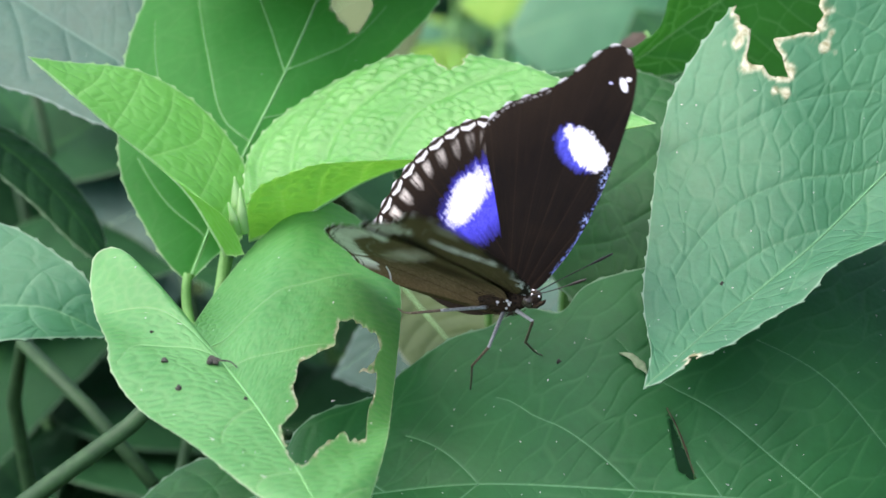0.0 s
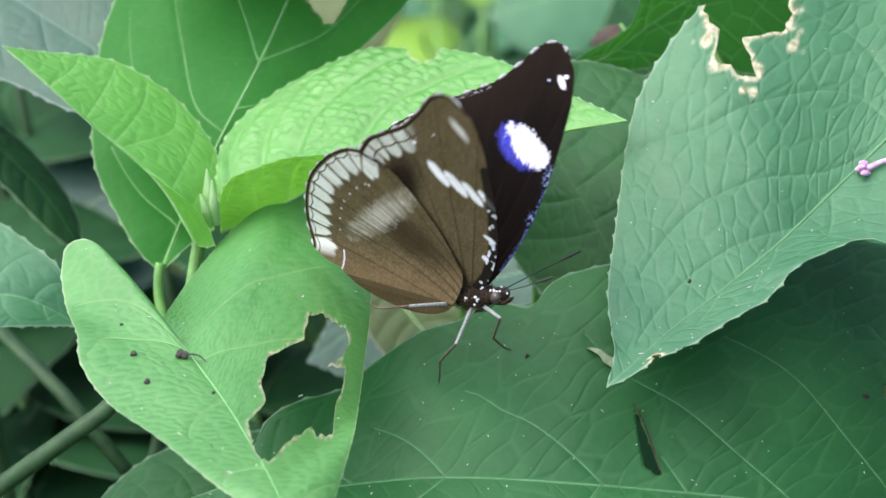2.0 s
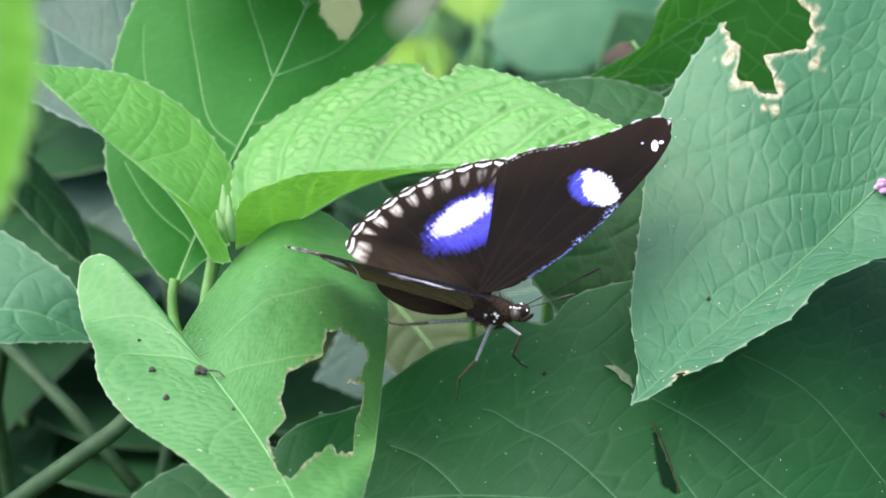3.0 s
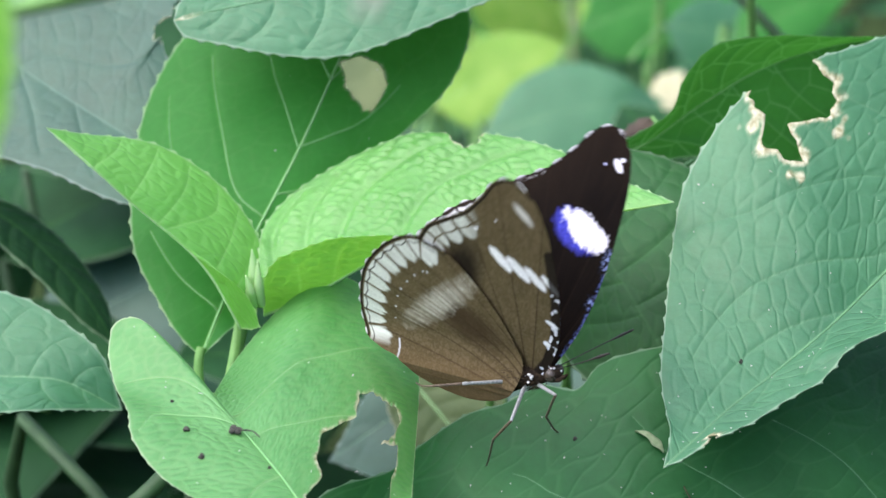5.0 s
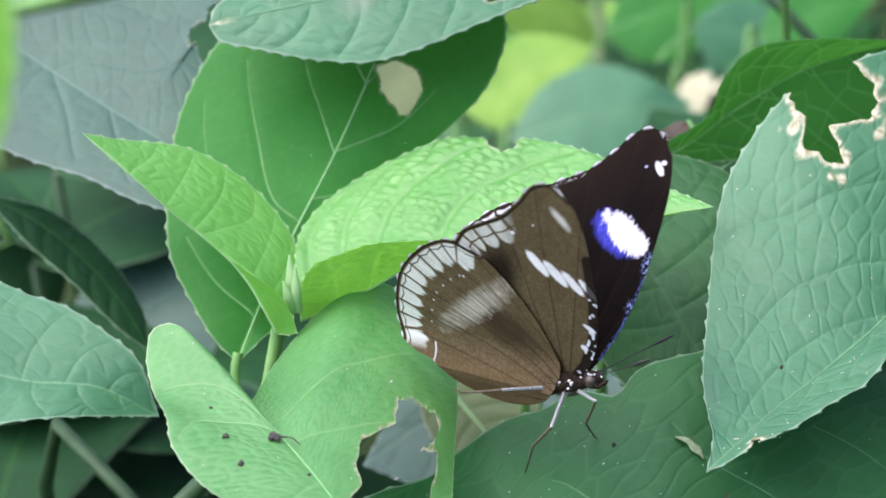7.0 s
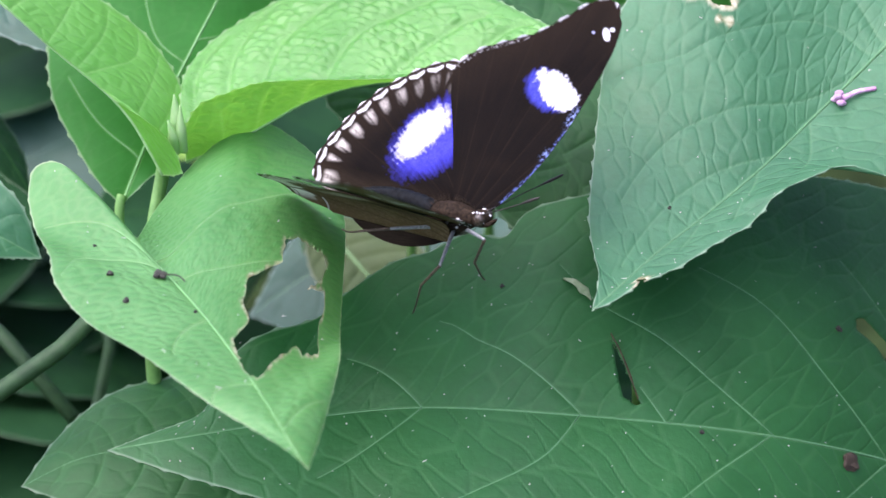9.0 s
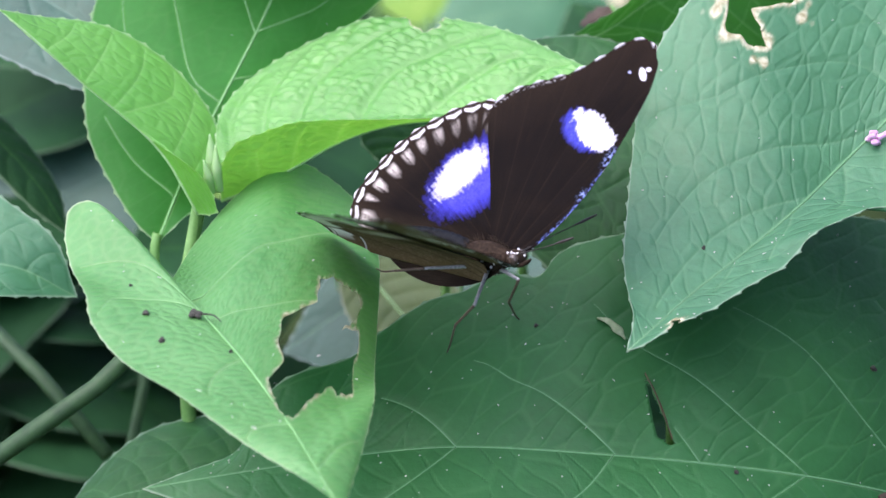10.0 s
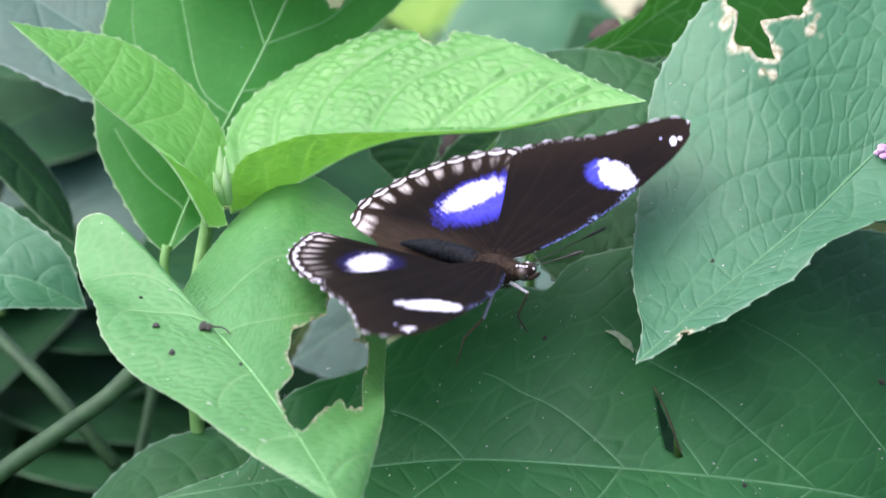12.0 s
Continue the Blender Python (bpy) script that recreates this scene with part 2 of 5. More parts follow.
def tube(name, points, radii, material, parent=None, label="", sides=8, steps=None, wobble=0.0):
    """A tapered round stalk along a smooth curve; metres."""
    n = steps or max(8, 6 * len(points))
    c = curve_through(points, n) if len(points) > 2 else np.linspace(points[0], points[1], n)
    r = np.interp(np.linspace(0, 1, n), np.linspace(0, 1, len(radii)), radii)
    tang = np.gradient(c, axis=0)
    tang /= np.linalg.norm(tang, axis=1)[:, None]
    side = np.cross(tang, (0.31, 0.17, 0.93))
    side /= np.linalg.norm(side, axis=1)[:, None]
    up = np.cross(side, tang)
    a = np.arange(sides) * 2 * np.pi / sides
    bump = 1 + wobble * np.sin(np.arange(n) * 1.7)[:, None, None]
    ring = c[:, None] + bump * r[:, None, None] * (np.cos(a)[None, :, None] * side[:, None] + np.sin(a)[None, :, None] * up[:, None])
    verts = np.vstack([ring.reshape(-1, 3), c[:1], c[-1:]])
    faces = [(i * sides + j, i * sides + (j + 1) % sides, (i + 1) * sides + (j + 1) % sides, (i + 1) * sides + j)
             for i in range(n - 1) for j in range(sides)]
    faces += [(j, n * sides, (j + 1) % sides) for j in range(sides)]
    e = (n - 1) * sides
    faces += [(e + j, e + (j + 1) % sides, n * sides + 1) for j in range(sides)]
    return link(name, verts, faces, material, parent, label)


def inside(px, py, poly):
    hit = np.zeros(np.shape(px), bool)
    j = len(poly) - 1
    for i in range(len(poly)):
        (xi, yi), (xj, yj) = poly[i], poly[j]
        if yi != yj:
            hit ^= ((yi > py) != (yj > py)) & (px < (xj - xi) * (py - yi) / (yj - yi) + xi)
        j = i
    return hit


def nearest_on(px, py, poly, closed=True):
    """For each point: the distance to a polygon's outline, the nearest place on it and how far along it lies."""
    best = np.full(np.shape(px), 1e9)
    nx, ny, along = np.zeros_like(best), np.zeros_like(best), np.zeros_like(best)
    run = 0.0
    for i in range(len(poly) if closed else len(poly) - 1):
        a, b = np.array(poly[i]), np.array(poly[(i + 1) % len(poly)])
        ab = b - a
        ll = float(ab @ ab) + 1e-12
        t = np.clip(((px - a[0]) * ab[0] + (py - a[1]) * ab[1]) / ll, 0, 1)
        qx, qy = a[0] + t * ab[0], a[1] + t * ab[1]
        d = np.hypot(px - qx, py - qy)
        w = d < best
        best, nx, ny = np.where(w, d, best), np.where(w, qx, nx), np.where(w, qy, ny)
        along = np.where(w, run + t * math.sqrt(ll), along)
        run += math.sqrt(ll)
    return best, nx, ny, along


def rough_outline(poly, amount, rng, cuts=4):
    """A nibbled version of a hole's outline."""
    out = []
    for i in range(len(poly)):
        a, b = np.array(poly[i]), np.array(poly[(i + 1) % len(poly)])
        for k in range(cuts):
            out.append(tuple(a + (b - a) * k / cuts + (rng.normal(0, amount, 2) if k else 0)))
    return out


SURFACES = {}


def auto_veins(count, sweep):
    """Evenly set side veins as lines in u (along the midrib) and v (across, -1 to 1)."""
    out = []
    for sign, shift in ((-1, 0.0), (1, 0.45)):
        for k in range(count):
            start = (k + 0.25 + shift * 0.6) / (count + 0.6)
            out.append([(start + (sweep + 0.02 * math.sin(k * 2.1)) * (f**1.5) * (1 - 0.4 * start), sign * f * 0.93) for f in (0.0, 0.3, 0.6, 1.0) if start + sweep * f**1.5 < 0.97])
    return [v for v in out if len(v) > 2]


def leaf(material, rib, left, right, parent, holes=(), veins=None, label="", nu=150, nv=44, count=7, sweep=0.14, puff=0.25, bulge=0.03,
         pitch=3.6, tooth=0.35, rib_mm=0.45, rib_material=None, rim=0.45, dry_patches=(), net=2.0, cords=True, wave=0.0, seed=1, sunk=0.25,
         nibble=0.003, stretch=2.2, body_mm=0.2, key=""):
    """A leaf blade between a midrib and two margins (millimetres about ORIGIN): side veins, quilted fields between the fine veins,
    toothed margins, eaten holes with dry rims, the midrib and side veins as cords."""
    rng = np.random.default_rng(seed)
    c, l, r = (curve_through(p, nu + 1) for p in (rib, left, right))
    base = np.array(rib[0], float)
    a = np.linspace(0, 1, nv + 1)**0.9
    v = np.r_[-a[:0:-1], a]
    u = np.linspace(0, 1, nu + 1)
    length = np.linalg.norm(np.diff(c, axis=0), axis=1).sum()
    lines = veins or auto_veins(count, sweep)
    wl, wr = np.linalg.norm(l - c, axis=1), np.linalg.norm(r - c, axis=1)

    def flat(uu, vv):
        return uu * length, vv * np.where(vv < 0, np.interp(uu, u, wl), np.interp(uu, u, wr))

    smooth_lines, lean = [], []
    for line in lines:
        (u0, v0), (u1, v1) = line[0], line[1]
        side = 1 if sum(q[1] for q in line) > 0 else -1
        root = u0 - (u1 - u0) * min(1.0, abs(v0) / max(abs(v1 - v0), 0.05))
        line = [(root, side * 0.001)] + [q for q in line if abs(q[1]) > 0.04]
        q = curve_through([(x, y, 0) for x, y in line], 14)[:, :2]
        x, y = flat(q[:, 0], q[:, 1])
        smooth_lines.append((q, list(zip(x, y))))
        lean.append(math.atan2(abs(y[-1] - y[0]), x[-1] - x[0]))
    lean = float(np.median(lean))
    jx, jy = rng.random((400, 400)), rng.random((400, 400))

    def cells(x, y):
        """The way to the edge of the nearest field of the vein net, and how high one stands in it: fields in rungs across the side veins."""
        w = 0.16 * net * np.sin(x * 1.9 / net + 1.1 * np.sin(y * 1.3 / net))
        along, over = x * math.cos(lean) + np.abs(y) * math.sin(lean) + w, -x * math.sin(lean) + np.abs(y) * math.cos(lean)
        gx, gy = along / net + 200, over / net / stretch + np.where(y < 0, 57, 200)
        ix, iy = np.floor(gx).astype(int), np.floor(gy).astype(int)
        f1, f2 = np.full(gx.shape, 9.0), np.full(gx.shape, 9.0)
        p1, p2 = np.zeros((2, *gx.shape)), np.zeros((2, *gx.shape))
        for ox in (-1, 0, 1):
            for oy in (-1, 0, 1):
                cx, cy = ix + ox, iy + oy
                q = np.stack([cx + 0.1 + 0.8 * jx[cx % 400, cy % 400], (cy + 0.1 + 0.8 * jy[cx % 400, cy % 400])])
                d = np.hypot(q[0] - gx, q[1] - gy)
                first, second = d < f1, (d >= f1) & (d < f2)
                f2, p2 = np.where(first, f1, np.where(second, d, f2)), np.where(first, p1, np.where(second, q, p2))
                f1, p1 = np.where(first, d, f1), np.where(first, q, p1)
        return (f2**2 - f1**2) / (2 * np.hypot(*(p2 - p1)) + 1e-6) * net * min(1.0, stretch), np.clip(1 - f1**2, 0, 1)

    def surface(uu, vv, relief=True):
        pick = lambda rail: np.stack([np.interp(uu, u, rail[:, j]) for j in range(3)], -1)
        cc, ee = pick(c), np.where((vv < 0)[..., None], pick(l), pick(r))
        aa = np.abs(vv)[..., None]
        width = np.linalg.norm(ee - cc, axis=-1)
        nrm = np.cross(pick(np.gradient(c, axis=0)), pick(r) - pick(l))
        nrm /= np.linalg.norm(nrm, axis=-1)[..., None] + 1e-9
        nrm *= np.where(nrm[..., 2:] < 0, -1, 1)
        x, y = flat(uu, vv)
        vd = np.full(x.shape, 1e3)
        for _, line in smooth_lines:
            vd = np.minimum(vd, nearest_on(x, y, line, False)[0])
        edge_mm, crown = cells(x, y)
        gap = 0.6 * (1 - np.exp(-(edge_mm / (0.22 * net * min(1.0, stretch)))**2)) + 0.4 * crown
        gap *= 0.62 + 0.38 * np.sin(x * 0.31 + 2 * np.sin(y * 0.23)) * np.sin(y * 0.27 + 1.5 * np.sin(x * 0.19))
        env = np.clip(width / 6, 0, 1) * np.clip((1 - np.abs(vv)) * width / 1.5, 0, 1) * np.clip(np.abs(vv) * width / 2.0, 0, 1)
        high = env * (puff * gap * np.clip(vd / 1.2, 0.1, 1) - sunk * np.exp(-(vd / 0.8)**2))
        ink = {"net": edge_mm, "side": vd * (1 + 0.8 * np.abs(vv)), "rib": np.abs(vv) * width * (1 + uu), "edge": (1 - np.abs(vv)) * width}
        lift = bulge * width * 4 * np.abs(vv) * (1 - np.abs(vv)) + wave * np.abs(vv)**2 * np.sin(uu * 23 + 2 * np.sign(vv))
        p = cc + aa * (ee - cc) + nrm * (lift + (high if relief else 0))[..., None]
        return p, ink, nrm, ee - cc, width

    uu, vv = np.meshgrid(u, v, indexing="ij")
    scale_v = 0.5 * (wl + wr).max()
    dry = np.zeros_like(uu)
    keep = np.ones((nu, 2 * nv), bool)
    for h in holes:
        ring = [(p[0] * length, p[1] * scale_v) for p in rough_outline(h, nibble, rng)]
        px, py = uu * length, vv * scale_v
        d, qx, qy, _ = nearest_on(px, py, ring)
        cell = 0.6 * max(length / nu, scale_v / nv)
        inner = (np.abs(vv) < 0.999) & (uu > 0) & (uu < 1)
        snap = (d < cell) & inner
        mid_x = (px[:-1, :-1] + px[1:, 1:] + px[1:, :-1] + px[:-1, 1:]) / 4
        mid_y = (py[:-1, :-1] + py[1:, 1:] + py[1:, :-1] + py[:-1, 1:]) / 4
        keep &= ~inside(mid_x, mid_y, ring)
        uu, vv = np.where(snap, qx / length, uu), np.where(snap, np.clip(qy / scale_v, -1, 1), vv)
        if not rim:
            continue
        blot = 0.55 + 0.9 * np.clip(np.sin(px * 0.9 + 1.3 * np.sin(py * 0.7)) * np.sin(py * 1.1 + px * 0.4) + 0.25, 0, 1)
        dry = np.maximum(dry, np.clip(1.6 * np.exp(-(d / (rim * blot * (0.8 + 0.4 * rng.random(d.shape))))**2) - 0.1, 0, 1))
    for (du, dv, dr) in dry_patches:
        d = np.hypot((uu - du) * length, (vv - dv) * scale_v) + 1.2 * np.sin(uu * 160) * np.sin(vv * 60)
        dry = np.maximum(dry, np.clip(1.6 - d / dr * 1.6, 0, 1))
    p, ink, nrm, out, width = surface(uu, vv)
    for col, rail in ((0, l), (2 * nv, r)):
        run = np.r_[0, np.cumsum(np.linalg.norm(np.diff(rail, axis=0), axis=1))]
        at = np.cumsum(rng.uniform(0.7, 1.3, 200)) * pitch
        jag = np.abs(run[:, None] - at[None]).min(axis=1)
        spike = tooth * np.exp(-(jag / 0.4)**2) + 0.22 * tooth * np.cos(2 * np.pi * np.interp(run, at, np.arange(200)))
        spike *= np.clip(np.minimum(u * 25, (1 - u) * 25), 0, 1)
        o = out[:, col] / (np.linalg.norm(out[:, col], axis=1)[:, None] + 1e-6)
        p[:, col] += o * (spike + rng.normal(0, 0.03, nu + 1))[:, None]
    idx = np.arange((nu + 1) * (2 * nv + 1)).reshape(nu + 1, 2 * nv + 1)
    quads = np.stack([idx[:-1, :-1], idx[1:, :-1], idx[1:, 1:], idx[:-1, 1:]], -1)[keep]
    ob = link("leaf", (p.reshape(-1, 3) - base) * MM, quads.tolist(), material, parent, label)
    ob.location = ORIGIN + Vector(base) * MM - (parent.location if parent else Vector())
    for name, data in (*ink.items(), ("dry", dry)):
        ob.data.attributes.new(name, 'FLOAT', 'POINT').data.foreach_set("value", data.ravel().astype(np.float32))
    bm = bmesh.new()
    bm.from_mesh(ob.data)
    bmesh.ops.delete(bm, geom=[w for w in bm.verts if not w.link_faces], context='VERTS')
    bmesh.ops.remove_doubles(bm, verts=bm.verts, dist=0.00002)
    bm.to_mesh(ob.data)
    bm.free()
    if body_mm:
        thick = ob.modifiers.new("thickness", 'SOLIDIFY')
        thick.thickness, thick.offset = body_mm * MM, -1
    if key:
        SURFACES[key] = (surface, ob)

    def in_hole(x, y):
        return any(inside(np.array([x * length]), np.array([y * scale_v]), [(q[0] * length, q[1] * scale_v) for q in h])[0] for h in holes)

    def cord(name, xs, ys, radii):
        run = []
        for k in range(len(xs) + 1):
            if k < len(xs) and not in_hole(xs[k], ys[k]):
                run.append(k)
                continue
            if len(run) > 4:
                q, _, n2, _, _ = surface(xs[run], ys[run])
                w = radii[run]
                tube(name, (q + n2 * w[:, None] * 0.1 - base) * MM, w * MM, rib_material or RIB, ob, sides=5, steps=len(run))
            run = []

    x = np.linspace(0.0, 0.975, 48)
    cord("midrib", x, np.full(48, 1e-5), rib_mm * (1 - 0.75 * x))
    if cords:
        for q, _ in smooth_lines:
            cord("side_vein", q[:, 0], q[:, 1], rib_mm * 0.45 * np.linspace(1, 0.3, len(q)))
    return ob


def on_leaf(key, x, y):
    """A place on a leaf and the way up from it."""
    surface, ob = SURFACES[key]
    p, _, n, _, _ = surface(np.array([x]), np.array([y]))
    return ORIGIN + Vector(p[0]) * MM, Vector(n[0])


def plant(label, at, category="plant", name="leafy_plant"):
    e = new(name)
    e.location = at
    e.empty_display_size = 0.02
    return tagged(e, label, category)


def stalk(owner, points, radii, material=None, name="stalk", label=""):
    """A stalk through points given in millimetres about ORIGIN."""
    p = np.array(points) * MM + np.array(ORIGIN) - np.array(owner.location)
    return tube(name, p, np.array(radii) * MM, material or STEM, owner, label, sides=10)


def single_leaf(label, material, down=(0, 0), stalk_mm=1.4, name="leafy_plant", **kw):
    """A plant of which one leaf shows: a stalk from the ground and the leaf on it."""
    b = np.array(kw["rib"][0])
    foot = (b[0] + down[0], b[1] + down[1], -750)
    e = plant(label, ORIGIN + Vector(foot) * MM, name=name)
    d = b - np.array(kw["rib"][1])
    d = d / np.linalg.norm(d)
    knee = b + d * 18
    stalk(e, [foot, (foot[0], foot[1], -300), tuple(knee * 0.35 + np.array((foot[0], foot[1], b[2] - 60)) * 0.65), tuple(knee * 0.8 + np.array((0, 0, -8))), tuple(b)],
          [stalk_mm * 1.6, stalk_mm * 1.3, stalk_mm, stalk_mm * 0.8, stalk_mm * 0.6])
    leaf(material, parent=e, **kw)
    return e


# ---- ground ----
def build_ground():
    n = 40
    verts, faces = [], []
    steps = np.r_[-60, -20, -8, -4, np.linspace(-2, 2, n - 7), 4, 8, 20, 60]
    for i, y in enumerate(steps):
        for x in steps:
            verts.append((x, y, 0.03 * noise.noise(Vector((x * 3, y * 3, 0))) if abs(x) < 3 and abs(y) < 3 else 0.0))
    m = len(steps)
    for i in range(m - 1):
        for j in range(m - 1):
            faces.append((i * m + j, i * m + j + 1, (i + 1) * m + j + 1, (i + 1) * m + j))
    tagged(link("ground", verts, faces, SOIL), "dark damp soil under dense undergrowth", "ground", kind="structure")


build_ground()


# ---- the shoot on whose leaves the light falls ----
def build_shoot():
    e = plant("leafy shoot with bright young leaves, toothed margins and eaten holes", ORIGIN + Vector((-52.6, 23.0, -750.0)) * MM)
    stalk(e, [(-52.6, 23.0, -750.0), (-52.6, 23.0, -250.0), (-53.3, 20.4, -19.4), (-52.7, 23.4, -11.1), (-51.3, 26.1, -5.0), (-48.7, 28.5, -1.2)], [4.5, 3.5, 1.3, 1.1, 1.2, 1.3], name="stem")
    stalk(e, [(-55.0, 17.8, -23.3), (-57.5, 24.5, -15.0), (-57.3, 26.1, -10.7), (-56.9, 27.0, -9.3)], [1.3, 1.0, 0.9, 0.8], name="petiole")
    stalk(e, [(-53.3, 20.4, -19.4), (-50.9, 2.0, -5.0), (-49.3, -12.9, 6.6)], [1.2, 1.0, 0.8], name="petiole")
    leaf(LEAF_FRONT, parent=e, key="front", label="soft green toothed leaf with a large eaten hole", body_mm=0, rib_material=RIB_SOFT, puff=0.11, pitch=3.6, bulge=0.02, rib_mm=0.22, tooth=0.22, net=4.2, stretch=0.26, nu=400, nv=72, seed=3, wave=0.5,
         sunk=0.1, rib=[(-49.2, -13.3, 6.9), (-44.0, -23.2, 8.2), (-36.4, -37.9, 9.4), (-29.3, -53.2, 9.8), (-25.2, -63.6, 10.3), (-21.7, -71.2, 9.6)],
     left=[(-49.2, -13.3, 6.9), (-52.5, -8.1, 8.0), (-58.2, -3.5, 11.9), (-62.3, -0.3, 13.0), (-65.3, 0.3, 12.1), (-66.2, -2.1, 10.2), (-64.5, -10.1, 8.7), (-60.6, -21.3, 9.4), (-59.0, -28.0, 9.9), (-52.6, -38.4, 10.1), (-44.7, -47.6, 10.4), (-36.4, -56.6, 11.2), (-28.8, -63.5, 10.2), (-21.7, -71.2, 9.6)],
     right=[(-49.2, -13.3, 6.9), (-47.6, 10.5, 0.0), (-43.0, 21.5, 0.2), (-36.8, 28.3, 1.6), (-32.4, 32.5, 0.9), (-28.5, 30.7, -0.1), (-23.6, 24.3, -0.6), (-20.1, 15.1, -1.5), (-18.8, 4.9, -2.2), (-18.6, -12.5, -1.3), (-18.8, -29.6, 0.3), (-18.6, -44.9, 5.9), (-20.3, -60.5, 7.6), (-21.7, -71.2, 9.6)],
     holes=[[(0.458, 0.530), (0.479, 0.620), (0.512, 0.670), (0.550, 0.780), (0.579, 0.810), (0.596, 0.750), (0.592, 0.610), (0.621, 0.790), (0.658, 0.770), (0.683, 0.710), (0.746, 0.690), (0.725, 0.510), (0.688, 0.440), (0.683, 0.250), (0.688, 0.040), (0.637, -0.010), (0.537, 0.040), (0.537, 0.160), (0.479, 0.180), (0.450, 0.260), (0.492, 0.470)]],
     veins=[[(0.188, -0.003), (0.217, -0.450), (0.258, -0.680), (0.312, -0.930)], [(0.200, -0.003), (0.321, -0.470), (0.400, -0.820), (0.462, -0.940)], [(0.429, -0.003), (0.533, -0.260), (0.658, -0.580)], [(0.696, -0.020), (0.754, -0.410), (0.825, -0.880)], [(0.121, 0.003), (0.258, 0.310), (0.338, 0.480), (0.412, 0.730)], [(0.233, 0.003), (0.379, 0.200), (0.479, 0.440)], [(0.871, 0.003), (0.862, 0.370), (0.879, 0.810)]])
    leaf(LEAF_BACK, parent=e, key="back", label="mid green leaf with pale veins and an eaten hole", body_mm=0, rib_material=RIB_SOFT, puff=0.06, rib_mm=0.3, pitch=3.8, tooth=0.35, net=3.4, nu=220, nv=64, rim=0.2, sunk=0.12, rib=[(-57.0, 26.2, -10.9), (-52.8, 36.1, -3.7), (-47.8, 47.0, 3.0), (-40.8, 61.4, 11.7), (-34.4, 76.1, 21.1), (-30.8, 85.3, 27.1), (-28.3, 94.7, 33.4)],
     left=[(-57.0, 26.2, -10.9), (-60.8, 28.8, -8.2), (-65.2, 35.2, -4.6), (-69.8, 43.6, 0.4), (-71.2, 51.9, 5.0), (-70.9, 62.9, 12.4), (-68.6, 71.1, 18.7), (-62.9, 80.9, 25.5), (-54.7, 87.4, 30.4), (-41.1, 95.0, 34.9), (-28.3, 94.7, 33.4)],
     right=[(-57.0, 26.2, -10.9), (-53.3, 28.0, -7.9), (-46.7, 37.2, -6.3), (-38.3, 52.0, 1.1), (-23.1, 67.9, 9.9), (-14.8, 75.6, 14.9), (-11.0, 81.8, 19.5), (-9.8, 88.2, 24.7), (-14.4, 95.4, 31.6), (-28.3, 94.7, 33.4)],
     holes=[[(0.733, 0.020), (0.738, 0.160), (0.704, 0.350), (0.654, 0.480), (0.588, 0.490), (0.600, 0.390), (0.667, 0.140)]],
     veins=[[(0.517, -0.020), (0.583, -0.180), (0.650, -0.380), (0.700, -0.520)], [(0.517, 0.020), (0.537, 0.260), (0.571, 0.490), (0.650, 0.590)], [(0.333, -0.003), (0.375, -0.260), (0.492, -0.490), (0.621, -0.760)], [(0.217, -0.003), (0.321, -0.530), (0.421, -0.750), (0.521, -0.880)], [(0.104, -0.020), (0.175, -0.590), (0.263, -0.830)], [(0.696, -0.020), (0.750, -0.240), (0.812, -0.440)], [(0.696, 0.020), (0.762, 0.180)], [(0.392, 0.020), (0.400, 0.430), (0.438, 0.710)]])
    leaf(LEAF_YOUNG, parent=e, label="bright young leaf folded along its midrib", body_mm=0, puff=0.14, rib_mm=0.3, pitch=3.3, tooth=0.4, cords=False, net=2.0, stretch=1.6, sunk=0.07, nu=260, nv=90, rib=[(-48.8, 20.2, -1.7), (-51.0, 21.5, 2.8), (-53.4, 23.6, 6.6), (-56.8, 26.3, 9.7), (-67.3, 32.2, 16.7), (-75.9, 36.8, 23.4), (-81.4, 39.8, 27.1)],
     left=[(-48.8, 20.2, -1.7), (-46.5, 26.3, -1.3), (-45.5, 33.6, 1.5), (-47.4, 39.6, 6.0), (-51.9, 44.4, 10.8), (-57.7, 46.8, 15.6), (-64.3, 47.6, 19.5), (-68.8, 46.3, 21.5), (-75.8, 43.0, 24.2), (-81.4, 39.8, 27.1)],
     right=[(-48.8, 20.2, -1.7), (-45.1, 15.4, 1.7), (-45.5, 15.0, 5.2), (-47.4, 16.5, 7.9), (-51.2, 18.8, 10.2), (-55.6, 23.5, 10.6), (-66.2, 31.0, 16.6), (-75.9, 36.6, 23.1), (-81.4, 39.8, 27.1)],
     veins=[[(0.075, -0.003), (0.242, -0.690), (0.317, -0.940)], [(0.208, -0.020), (0.338, -0.630), (0.408, -0.940)], [(0.442, -0.003), (0.425, -0.640), (0.492, -0.940)], [(0.475, -0.003), (0.529, -0.560), (0.588, -0.940)], [(0.608, -0.003), (0.650, -0.540), (0.683, -0.940)], [(0.779, -0.003), (0.767, -0.540), (0.783, -0.890)], [(0.050, -0.020), (0.167, -0.020), (0.083, -0.790)]])
